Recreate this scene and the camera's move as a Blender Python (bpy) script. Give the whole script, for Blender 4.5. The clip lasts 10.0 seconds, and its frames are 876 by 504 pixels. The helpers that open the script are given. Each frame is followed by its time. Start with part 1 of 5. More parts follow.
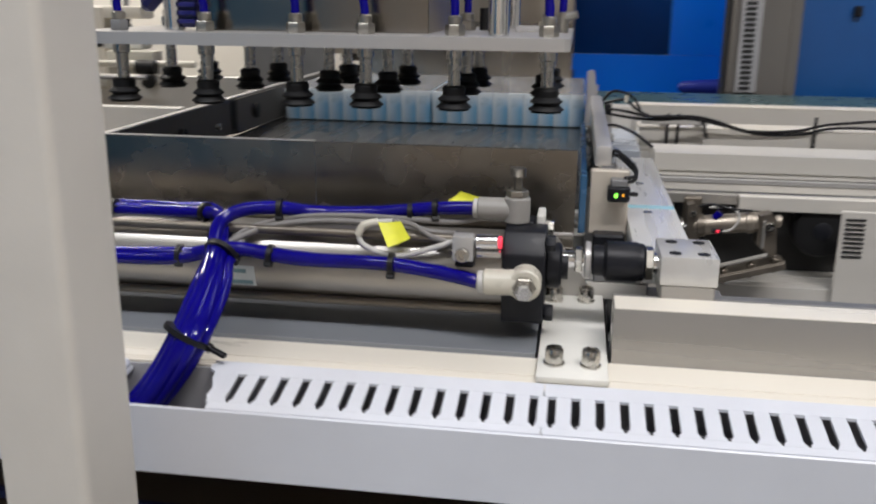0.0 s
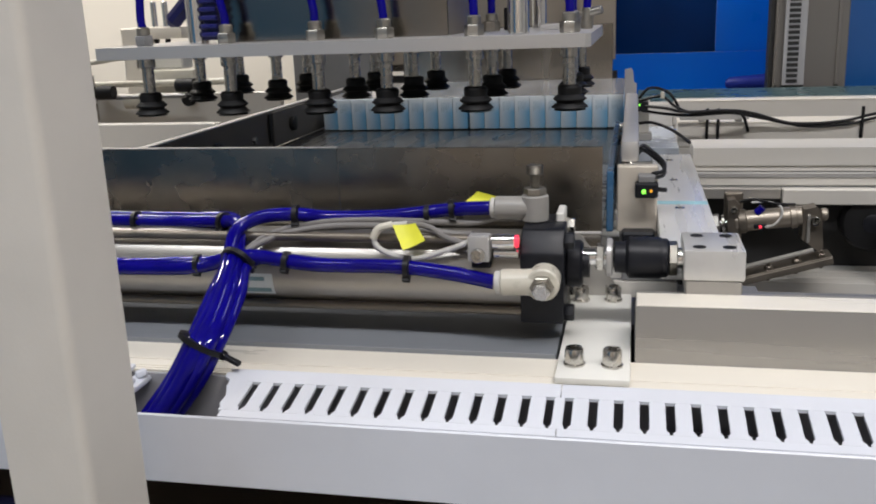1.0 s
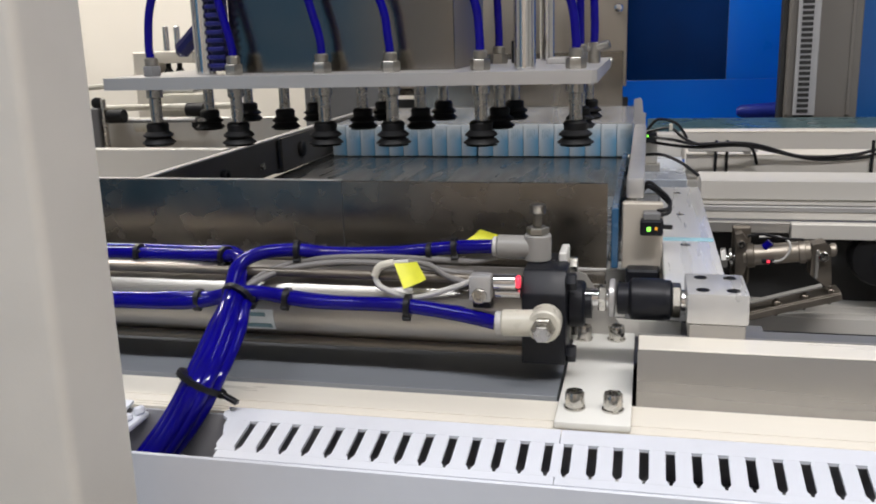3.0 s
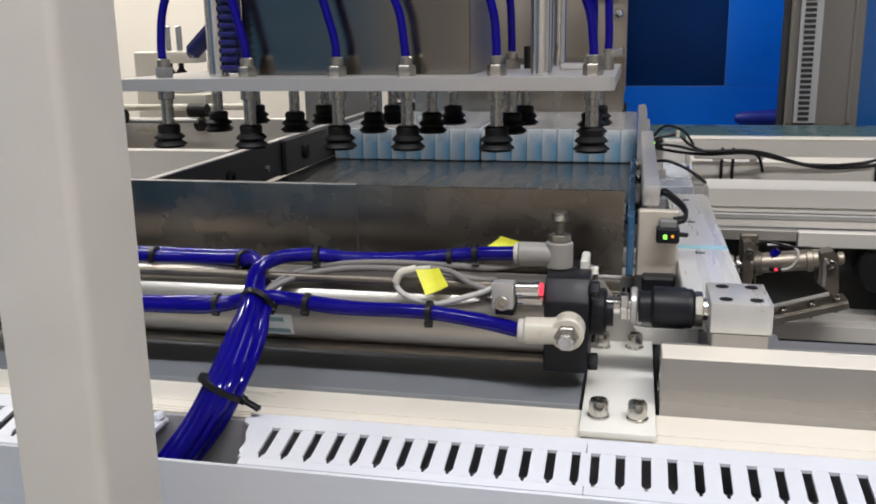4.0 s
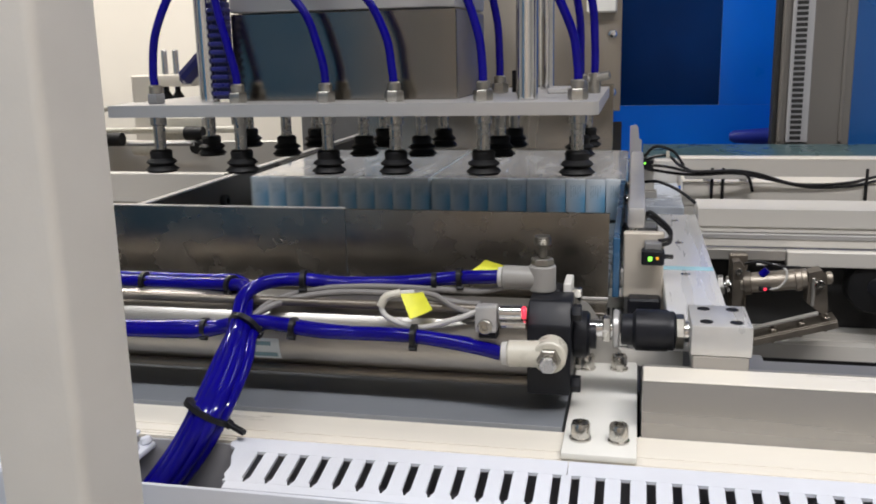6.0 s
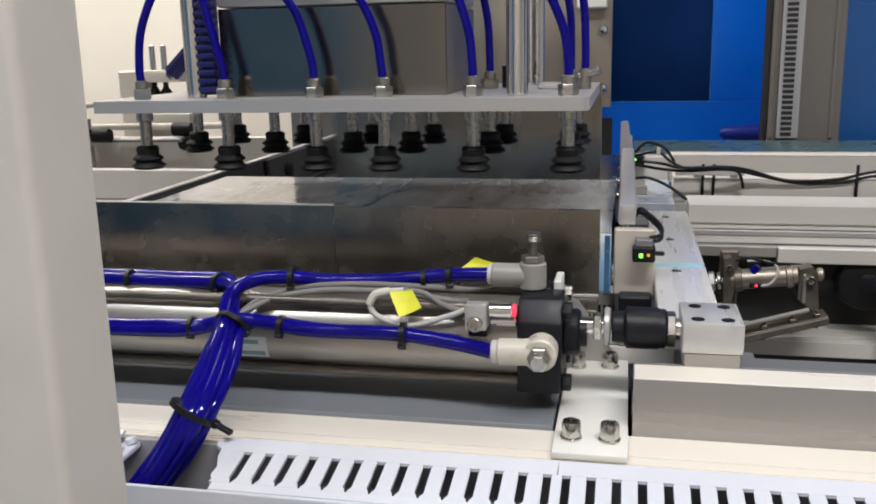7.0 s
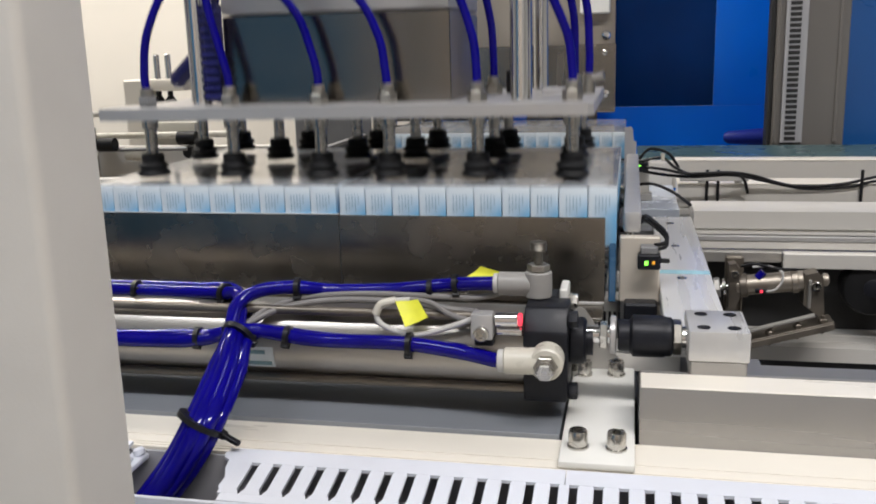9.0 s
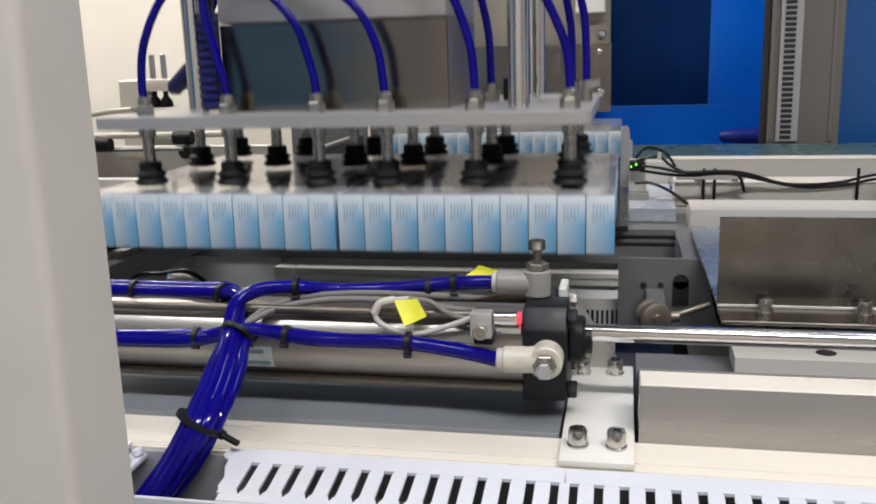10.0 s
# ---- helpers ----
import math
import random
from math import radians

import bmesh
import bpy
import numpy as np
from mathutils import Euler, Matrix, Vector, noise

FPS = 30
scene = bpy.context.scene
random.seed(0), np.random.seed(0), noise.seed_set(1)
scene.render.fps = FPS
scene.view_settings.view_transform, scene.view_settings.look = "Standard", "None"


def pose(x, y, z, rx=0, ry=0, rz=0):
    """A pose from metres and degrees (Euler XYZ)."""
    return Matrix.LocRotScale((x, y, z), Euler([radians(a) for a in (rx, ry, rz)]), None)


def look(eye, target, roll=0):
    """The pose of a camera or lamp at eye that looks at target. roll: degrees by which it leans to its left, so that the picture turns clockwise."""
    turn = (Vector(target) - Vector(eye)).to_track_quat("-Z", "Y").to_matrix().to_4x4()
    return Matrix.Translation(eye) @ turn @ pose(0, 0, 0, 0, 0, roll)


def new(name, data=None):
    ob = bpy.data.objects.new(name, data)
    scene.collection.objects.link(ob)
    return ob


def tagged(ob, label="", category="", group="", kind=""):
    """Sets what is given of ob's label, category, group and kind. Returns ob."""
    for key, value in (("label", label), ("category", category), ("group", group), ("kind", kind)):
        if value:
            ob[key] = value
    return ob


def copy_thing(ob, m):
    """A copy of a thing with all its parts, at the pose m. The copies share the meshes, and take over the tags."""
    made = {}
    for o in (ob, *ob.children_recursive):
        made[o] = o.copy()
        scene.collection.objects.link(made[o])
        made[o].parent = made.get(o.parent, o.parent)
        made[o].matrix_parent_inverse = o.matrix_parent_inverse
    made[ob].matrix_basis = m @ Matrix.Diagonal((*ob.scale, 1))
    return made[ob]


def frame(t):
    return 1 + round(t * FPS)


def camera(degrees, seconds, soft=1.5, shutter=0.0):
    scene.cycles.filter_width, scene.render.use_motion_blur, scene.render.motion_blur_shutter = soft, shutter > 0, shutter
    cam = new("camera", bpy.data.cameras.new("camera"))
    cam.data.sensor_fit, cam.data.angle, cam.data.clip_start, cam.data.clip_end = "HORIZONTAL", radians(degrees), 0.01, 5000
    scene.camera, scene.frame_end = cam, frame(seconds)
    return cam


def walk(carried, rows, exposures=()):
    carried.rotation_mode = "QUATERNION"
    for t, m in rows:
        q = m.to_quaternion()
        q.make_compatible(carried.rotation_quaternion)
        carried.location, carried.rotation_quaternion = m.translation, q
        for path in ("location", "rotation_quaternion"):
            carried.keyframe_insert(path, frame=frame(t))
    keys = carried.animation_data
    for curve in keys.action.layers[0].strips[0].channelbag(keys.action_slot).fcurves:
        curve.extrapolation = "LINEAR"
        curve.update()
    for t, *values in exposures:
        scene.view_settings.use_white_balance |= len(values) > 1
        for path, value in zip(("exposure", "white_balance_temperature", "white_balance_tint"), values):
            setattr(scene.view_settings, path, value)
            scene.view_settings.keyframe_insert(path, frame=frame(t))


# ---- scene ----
cam = camera(51.6, 10.0, soft=1.9, shutter=0.5)
PATH = [
    (0, (0.007, -0.614, 1.16), (-0.278, 1.289, 0.617), 0.6),
    (0.1, (0.0388, -0.6099, 1.1579), (-0.3245, 1.2778, 0.6058), -0.03),
    (0.2, (0.0474, -0.6049, 1.1563), (-0.336, 1.275, 0.5916), -0.36),
    (0.3, (0.0578, -0.6025, 1.1524), (-0.3372, 1.2728, 0.5803), -1.25),
    (0.4, (0.0584, -0.6004, 1.1509), (-0.3454, 1.2724, 0.5768), -1.71),
    (0.5, (0.062, -0.594, 1.142), (-0.376, 1.271, 0.566), -2.7),
    (1, (0.038, -0.598, 1.149), (-0.379, 1.289, 0.632), -2.2),
    (1.5, (0.031, -0.594, 1.151), (-0.389, 1.292, 0.634), -2.0),
    (2, (0.056, -0.578, 1.163), (-0.366, 1.316, 0.676), -2.4),
    (3.5, (0.03, -0.593, 1.163), (-0.416, 1.298, 0.686), -1.3),
    (4, (0.018, -0.591, 1.166), (-0.397, 1.307, 0.692), -0.9),
    (4.5, (0.024, -0.591, 1.167), (-0.406, 1.306, 0.7), -1.0),
    (5, (0.035, -0.595, 1.169), (-0.396, 1.306, 0.722), -1.3),
    (5.5, (0.034, -0.597, 1.173), (-0.395, 1.307, 0.738), -1.3),
    (7, (0.033, -0.588, 1.172), (-0.369, 1.32, 0.727), -1.2),
    (7.5, (0.033, -0.586, 1.17), (-0.373, 1.32, 0.723), -1.4),
    (8, (0.037, -0.589, 1.174), (-0.373, 1.317, 0.73), -1.5),
    (8.5, (0.034, -0.59, 1.176), (-0.379, 1.317, 0.737), -1.6),
    (9, (0.032, -0.589, 1.176), (-0.379, 1.32, 0.741), -1.6),
    (9.5, (0.031, -0.587, 1.176), (-0.375, 1.323, 0.74), -1.6),
    (10, (0.029, -0.589, 1.175), (-0.371, 1.322, 0.74), -1.7),
]
EXPOSURE = [(0.0, -0.08, 6460, 12.5), (1.0, -0.08, 6460, 12.5), (2.0, 0.0, 6460, 12.5), (10.0, 0.0, 6460, 12.5)]
walk(cam, [(t, look(eye, target, roll)) for t, eye, target, roll in PATH], EXPOSURE)

# ---- world and light ----
world = bpy.data.worlds.new("hall_air")
scene.world = world
world.use_nodes = True
world.node_tree.nodes["Background"].inputs[0].default_value = (0.92, 0.96, 1.0, 1)
world.node_tree.nodes["Background"].inputs[1].default_value = 0.045


def area_lamp(name, place, sx, sy, watts, colour, aim=None):
    data = bpy.data.lights.new(name, "AREA")
    data.shape, data.size, data.size_y, data.energy, data.color = "RECTANGLE", sx, sy, watts, colour
    ob = new(name, data)
    ob.matrix_world = look(place, aim or (place[0], place[1] + 0.001, 0))
    return ob


area_lamp("hall_or_fill_lamp", (-0.9, -1.10, 3.2), 1.6, 0.22, 36, (0.93, 0.97, 1.0))
area_lamp("hall_or_fill_lamp", (0.9, -1.10, 3.2), 1.6, 0.22, 65, (1.0, 0.975, 0.94))
area_lamp("hall_or_fill_lamp", (-0.2, 0.25, 3.2), 1.6, 0.22, 5, (1.0, 0.97, 0.92))
area_lamp("hall_or_fill_lamp", (1.5, 0.9, 3.2), 1.6, 0.22, 9, (0.97, 0.98, 1.0))
# added behind the blue door to make its panels glow; no source seen
area_lamp("hall_or_fill_lamp", (0.9, 3.4, 3.2), 1.6, 0.22, 42, (0.97, 0.98, 1.0), (0.4, 1.8, 1.1))
# fill added to brighten the cream wall and white stand, not a seen lamp
area_lamp("hall_or_fill_lamp", (-1.5, 1.08, 2.9), 1.2, 0.22, 52, (1.0, 0.95, 0.87), (-1.2, 1.75, 1.0))


# ---- materials ----
def material(name, colour, rough=0.5, metal=0.0, vary=0.06, scale=40.0, bump=0.0, bump_scale=300.0, stretch=(1, 1, 1), rough_vary=0.08, coat=0.0, trans=0.0, emit=None, spec=0.5, blotch=0.0):
    m = bpy.data.materials.new(name)
    m.use_nodes = True
    nt = m.node_tree
    b = nt.nodes["Principled BSDF"]
    b.inputs["Roughness"].default_value, b.inputs["Metallic"].default_value = rough, metal
    b.inputs["Base Color"].default_value = (*colour, 1)
    b.inputs["Coat Weight"].default_value = coat
    b.inputs["Transmission Weight"].default_value = trans
    b.inputs["Specular IOR Level"].default_value = spec
    if emit:
        b.inputs["Emission Color"].default_value = (*emit[:3], 1)
        b.inputs["Emission Strength"].default_value = emit[3]
        return m
    co = nt.nodes.new("ShaderNodeTexCoord")
    mp = nt.nodes.new("ShaderNodeMapping")
    mp.inputs["Scale"].default_value = stretch
    nt.links.new(co.outputs["Object"], mp.inputs["Vector"])
    n1 = nt.nodes.new("ShaderNodeTexNoise")
    n1.inputs["Scale"].default_value, n1.inputs["Detail"].default_value = scale, 6
    nt.links.new(mp.outputs[0], n1.inputs["Vector"])
    n2 = nt.nodes.new("ShaderNodeTexNoise")
    n2.inputs["Scale"].default_value, n2.inputs["Detail"].default_value = scale * 0.15, 3
    nt.links.new(co.outputs["Object"], n2.inputs["Vector"])
    add = nt.nodes.new("ShaderNodeMath")
    add.operation = "MULTIPLY_ADD"
    add.inputs[1].default_value = 0.5 + blotch
    nt.links.new(n2.outputs["Fac"], add.inputs[0])
    half = nt.nodes.new("ShaderNodeMath")
    half.operation, half.inputs[1].default_value = "MULTIPLY", 0.5
    nt.links.new(n1.outputs["Fac"], half.inputs[0])
    nt.links.new(half.outputs[0], add.inputs[2])
    ramp = nt.nodes.new("ShaderNodeMapRange")
    ramp.inputs["From Min"].default_value, ramp.inputs["From Max"].default_value = 0.3, 0.7 + blotch
    ramp.inputs["To Min"].default_value, ramp.inputs["To Max"].default_value = 1 - vary * 2, 1 + vary
    nt.links.new(add.outputs[0], ramp.inputs["Value"])
    mul = nt.nodes.new("ShaderNodeVectorMath")
    mul.operation = "SCALE"
    mul.inputs[0].default_value = colour
    nt.links.new(ramp.outputs[0], mul.inputs["Scale"])
    nt.links.new(mul.outputs[0], b.inputs["Base Color"])
    rr = nt.nodes.new("ShaderNodeMapRange")
    rr.inputs["From Min"].default_value, rr.inputs["From Max"].default_value = 0.3, 0.7
    rr.inputs["To Min"].default_value, rr.inputs["To Max"].default_value = max(0.02, rough - rough_vary), min(1, rough + rough_vary)
    nt.links.new(n1.outputs["Fac"], rr.inputs["Value"])
    nt.links.new(rr.outputs[0], b.inputs["Roughness"])
    if bump:
        n3 = nt.nodes.new("ShaderNodeTexNoise")
        n3.inputs["Scale"].default_value, n3.inputs["Detail"].default_value = bump_scale, 4
        nt.links.new(mp.outputs[0], n3.inputs["Vector"])
        bp = nt.nodes.new("ShaderNodeBump")
        bp.inputs["Strength"].default_value, bp.inputs["Distance"].default_value = bump, 0.001
        nt.links.new(n3.outputs["Fac"], bp.inputs["Height"])
        nt.links.new(bp.outputs[0], b.inputs["Normal"])
    return m


def tinted(m, colour, share=0.5):
    """Mixes in translucency so the lamp added behind the door brightens the sheet."""
    nt = m.node_tree
    b = nt.nodes["Principled BSDF"]
    tr = nt.nodes.new("ShaderNodeBsdfTranslucent")
    tr.inputs["Color"].default_value = (*colour, 1)
    mix = nt.nodes.new("ShaderNodeMixShader")
    mix.inputs[0].default_value = share
    nt.links.new(b.outputs[0], mix.inputs[1])
    nt.links.new(tr.outputs[0], mix.inputs[2])
    nt.links.new(mix.outputs[0], nt.nodes["Material Output"].inputs["Surface"])
    return m


M_COLUMN = material("grey_beige_paint", (0.63, 0.595, 0.55), 0.45, vary=0.03, scale=30, bump=0.08, bump_scale=500)
M_WHITE = material("white_paint", (0.74, 0.73, 0.69), 0.4, vary=0.03, scale=40, bump=0.05)
M_CREAM = material("cream_paint", (0.86, 0.80, 0.70), 0.6, vary=0.03, scale=4)
M_DUCT = material("duct_plastic", (0.65, 0.67, 0.735), 0.38, vary=0.03, scale=25, bump=0.04)
# the white duct plastic, greyed for the shade inside
M_DUCT_SHADE = material("duct_shaded_plastic", (0.34, 0.34, 0.36), 0.6, vary=0.1)
M_ALU = material("anodised_aluminium", (0.53, 0.52, 0.515), 0.40, 0.5, vary=0.04, scale=30, stretch=(0.05, 1, 1), bump=0.05, rough_vary=0.1)
M_ALUY = material("milled_aluminium", (0.63, 0.62, 0.605), 0.33, 0.38, vary=0.06, scale=60, stretch=(1, 0.06, 1), bump=0.04, rough_vary=0.12)
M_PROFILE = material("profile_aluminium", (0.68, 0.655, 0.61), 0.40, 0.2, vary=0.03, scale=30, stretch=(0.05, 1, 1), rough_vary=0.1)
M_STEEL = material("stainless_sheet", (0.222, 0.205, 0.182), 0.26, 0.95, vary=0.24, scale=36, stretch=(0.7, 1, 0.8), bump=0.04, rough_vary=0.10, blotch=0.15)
M_MIRROR = material("polished_stainless", (0.27, 0.25, 0.225), 0.20, 1.0, vary=0.05, scale=14, rough_vary=0.04)
M_DECK = material("scuffed_steel_deck", (0.135, 0.138, 0.14), 0.26, 0.9, vary=0.12, scale=30, stretch=(1, 0.15, 1), rough_vary=0.12, blotch=0.1)
M_CHROME = material("chromed_steel", (0.78, 0.78, 0.78), 0.13, 1.0, vary=0.03, scale=60, rough_vary=0.04)
M_BOLT = material("zinc_steel", (0.60, 0.58, 0.54), 0.25, 1.0, vary=0.05, scale=120)
M_BARREL = material("cylinder_aluminium", (0.43, 0.405, 0.37), 0.36, 0.85, vary=0.06, scale=40, stretch=(0.05, 1, 1), rough_vary=0.1)
M_BED = material("blue_grey_paint", (0.225, 0.24, 0.265), 0.4, 0.1, vary=0.06, scale=30, stretch=(0.1, 1, 1), blotch=0.1)
M_WALL = material("oiled_dark_steel", (0.085, 0.080, 0.075), 0.6, 0.1, spec=0.25, vary=0.18, scale=30, bump=0.05)
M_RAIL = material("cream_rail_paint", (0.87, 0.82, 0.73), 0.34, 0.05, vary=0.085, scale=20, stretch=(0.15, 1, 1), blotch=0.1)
M_STEM = material("dull_steel_stem", (0.42, 0.41, 0.39), 0.26, 1.0, vary=0.06, scale=90)
M_GUARD = material("warm_brushed_steel", (0.66, 0.60, 0.52), 0.35, 0.30, vary=0.08, scale=20, stretch=(1, 1, 0.1), rough_vary=0.1, blotch=0.1)
M_PUSH = material("polished_warm_steel", (0.40, 0.37, 0.325), 0.22, 1.0, vary=0.08, scale=18, stretch=(1, 1, 0.15), rough_vary=0.06)
M_SHEEN = material("smooth_stainless_floor", (0.60, 0.575, 0.53), 0.13, 1.0, vary=0.1, scale=25, stretch=(1, 0.2, 1), rough_vary=0.06)
M_GREY = material("mid_grey_paint", (0.20, 0.20, 0.205), 0.42, 0.2, vary=0.06, scale=40)
M_BLACK = material("black_anodised_metal", (0.011, 0.012, 0.017), 0.42, 0.1, spec=0.3, vary=0.2, scale=200, bump=0.05)
M_RUBBER = material("black_rubber", (0.008, 0.008, 0.009), 0.55, spec=0.3, vary=0.2, scale=150, bump=0.05)
M_TIE = material("black_nylon", (0.009, 0.009, 0.011), 0.4, spec=0.3, vary=0.2, scale=200)
M_HOSE = material("blue_polyurethane", (0.004, 0.002, 0.19), 0.07, vary=0.15, scale=70, rough_vary=0.03, spec=0.26)
M_CABLE = material("grey_cable", (0.20, 0.19, 0.185), 0.45, vary=0.08, scale=100)
M_CABLEW = material("pale_cable", (0.55, 0.54, 0.52), 0.45, vary=0.05, scale=100)
M_YELLOW = material("yellow_paper", (0.80, 0.80, 0.05), 0.55, vary=0.06, scale=150, bump=0.1)
M_TAGINK = material("tag_ink", (0.22, 0.22, 0.03), 0.6, vary=0.1, scale=200)
M_FITTING = material("ivory_plastic", (0.61, 0.58, 0.50), 0.32, vary=0.04, scale=100)
M_FITGREY = material("grey_plastic", (0.31, 0.30, 0.285), 0.38, vary=0.05, scale=100)
M_KNOB = material("dull_dark_nickel", (0.20, 0.185, 0.16), 0.42, 0.9, vary=0.12, scale=200)
M_BRASS = material("nickel_brass", (0.42, 0.40, 0.36), 0.36, 1.0, vary=0.1, scale=200)
M_LABEL = material("pale_sticker", (0.74, 0.79, 0.80), 0.4, vary=0.03, scale=100)
M_LABELINK = material("sticker_ink", (0.22, 0.36, 0.40), 0.5, vary=0.1, scale=200)
M_BLUE = tinted(material("backlit_blue_panel", (0.002, 0.26, 0.88), 0.35, vary=0.06, scale=6, coat=0.3), (0.0, 0.33, 0.92))
M_BLUEDK = material("dark_blue_panel", (0.006, 0.10, 0.36), 0.3, vary=0.1, scale=8, coat=0.3)
M_WINDOW = tinted(material("tinted_window", (0.004, 0.058, 0.26), 0.12, vary=0.25, scale=5, rough_vary=0.02, spec=0.15), (0.0, 0.085, 0.22))
M_TEAL = material("teal_belt", (0.055, 0.105, 0.115), 0.3, vary=0.08, scale=20)
M_POST = material("post_paint", (0.17, 0.158, 0.147), 0.42, vary=0.05, scale=20, stretch=(1, 1, 0.1))
# near-black that stands for shade in gaps, holes and behind rails
M_DARK = material("shade_black", (0.02, 0.02, 0.021), 0.6, vary=0.2, scale=30)
M_BROWN = material("brown_floor_board", (0.12, 0.085, 0.06), 0.6, vary=0.15, scale=12, stretch=(0.2, 1, 1))
M_HALL = material("hall_wall_paint", (0.72, 0.70, 0.66), 0.8, vary=0.04, scale=2)
M_FLOOR = material("epoxy_floor", (0.30, 0.32, 0.32), 0.35, vary=0.08, scale=3)
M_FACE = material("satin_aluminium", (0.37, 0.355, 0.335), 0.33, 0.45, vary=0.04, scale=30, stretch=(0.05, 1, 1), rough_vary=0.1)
M_REFLECTED = material("slate_blue_paint", (0.07, 0.20, 0.35), 0.45, vary=0.1, scale=5)
M_STRIP = material("grey_duct_strip", (0.40, 0.40, 0.42), 0.45, vary=0.05, scale=20)
M_TRACK = material("track_aluminium", (0.40, 0.385, 0.36), 0.36, 0.5, vary=0.05, scale=30, stretch=(0.05, 1, 1), rough_vary=0.1)
M_BEIGE = material("brushed_beige_steel", (0.40, 0.355, 0.30), 0.40, 0.8, vary=0.06, scale=20, stretch=(1, 1, 0.1), rough_vary=0.1)
# mottled worn steel; base darkened to stand for shade under the deck
M_MECH = material("worn_shaded_brown_steel", (0.24, 0.21, 0.175), 0.42, 0.75, vary=0.22, scale=60, rough_vary=0.12, blotch=0.2)
M_SAND = material("sand_paint", (0.50, 0.43, 0.36), 0.5, vary=0.04, scale=4)
M_BEAM = material("brushed_bright_aluminium", (0.82, 0.81, 0.79), 0.30, 0.35, vary=0.04, scale=60, stretch=(1, 0.06, 1), bump=0.04, rough_vary=0.10)
M_LINK = material("blue_nylon", (0.014, 0.014, 0.12), 0.35, vary=0.15, scale=80)
M_CHAIN = material("blue_black_nylon", (0.010, 0.010, 0.085), 0.4, vary=0.2, scale=80)
M_RED = material("red_lamp", (0.8, 0.02, 0.05), 0.3, emit=(1.0, 0.06, 0.10, 1.1))
M_GREEN = material("green_lamp", (0.1, 0.8, 0.05), 0.3, emit=(0.25, 1.0, 0.08, 2.0))
M_ORANGE = material("orange_lamp", (0.8, 0.3, 0.02), 0.3, emit=(1.0, 0.45, 0.03, 0.6))
M_INK = material("carton_ink", (0.30, 0.45, 0.58), 0.5, vary=0.2, scale=300)
M_FILM = material("carton_top_film", (0.50, 0.52, 0.55), 0.16, 0.0, spec=0.8, vary=0.25, scale=45, stretch=(1, 0.25, 1), bump=0.30, bump_scale=90, coat=0.6, blotch=0.1)


def carton_material():
    m = material("printed_carton", (0.78, 0.83, 0.86), 0.32, vary=0.03, scale=40, coat=0.25)
    nt = m.node_tree
    b = nt.nodes["Principled BSDF"]
    co = nt.nodes.new("ShaderNodeTexCoord")
    sep = nt.nodes.new("ShaderNodeSeparateXYZ")
    nt.links.new(co.outputs["Object"], sep.inputs[0])
    # blue fades in towards the foot and towards one side of each print
    f = nt.nodes.new("ShaderNodeMapRange")
    f.inputs["From Min"].default_value, f.inputs["From Max"].default_value = 0.051, 0.028
    nt.links.new(sep.outputs["Z"], f.inputs["Value"])
    g = nt.nodes.new("ShaderNodeMapRange")
    g.inputs["From Min"].default_value, g.inputs["From Max"].default_value = -0.011, 0.011
    nt.links.new(sep.outputs["X"], g.inputs["Value"])
    mx = nt.nodes.new("ShaderNodeMath")
    mx.operation = "MULTIPLY"
    nt.links.new(f.outputs[0], mx.inputs[0])
    g2 = nt.nodes.new("ShaderNodeMapRange")
    g2.inputs["To Min"].default_value, g2.inputs["To Max"].default_value = 0.12, 1.0
    nt.links.new(g.outputs[0], g2.inputs["Value"])
    nt.links.new(g2.outputs[0], mx.inputs[1])
    mix = nt.nodes.new("ShaderNodeMix")
    mix.data_type = "RGBA"
    mix.inputs["A"].default_value = (0.64, 0.71, 0.77, 1)
    mix.inputs["B"].default_value = (0.155, 0.41, 0.67, 1)
    nt.links.new(mx.outputs[0], mix.inputs["Factor"])
    nt.links.new(mix.outputs["Result"], b.inputs["Base Color"])
    return m


M_CARTON = carton_material()


# ---- mesh helpers ----
BASE = {}


def thing(name, base, label="", category="", group="", kind=""):
    ob = new(name)
    ob.empty_display_size = 0.01
    ob.location = base
    BASE[ob.name] = Vector(base)
    return tagged(ob, label, category, group, kind)


def part(name, bm, mat, parent=None, label="", smooth=True):
    base = BASE.get(parent.name, Vector((0, 0, 0))) if parent else Vector((0, 0, 0))
    if base.length:
        bmesh.ops.translate(bm, verts=bm.verts, vec=-base)
    me = bpy.data.meshes.new(name)
    bmesh.ops.recalc_face_normals(bm, faces=bm.faces)
    bm.to_mesh(me)
    bm.free()
    me.materials.append(mat)
    if smooth:
        me.polygons.foreach_set("use_smooth", [True] * len(me.polygons))
        me.set_sharp_from_angle(angle=radians(35))
    ob = new(name, me)
    if parent:
        ob.parent = parent
        BASE[ob.name] = base
    if label:
        ob["label"] = label
    return ob


def solo(name, bm, mat, label, category="", kind="", group=""):
    return tagged(part(name, bm, mat), label, category, group, kind)


def bx(x0, x1, y0, y1, z0, z1, b=0.0008, seg=1):
    bm = bmesh.new()
    bmesh.ops.create_cube(bm, size=1)
    for v in bm.verts:
        v.co = Vector((x0 + (v.co.x + 0.5) * (x1 - x0), y0 + (v.co.y + 0.5) * (y1 - y0), z0 + (v.co.z + 0.5) * (z1 - z0)))
    b = min(b, 0.45 * min(x1 - x0, y1 - y0, z1 - z0))
    if b > 0:
        bmesh.ops.bevel(bm, geom=bm.edges[:], offset=b, segments=seg, affect="EDGES", profile=0.5)
    return bm


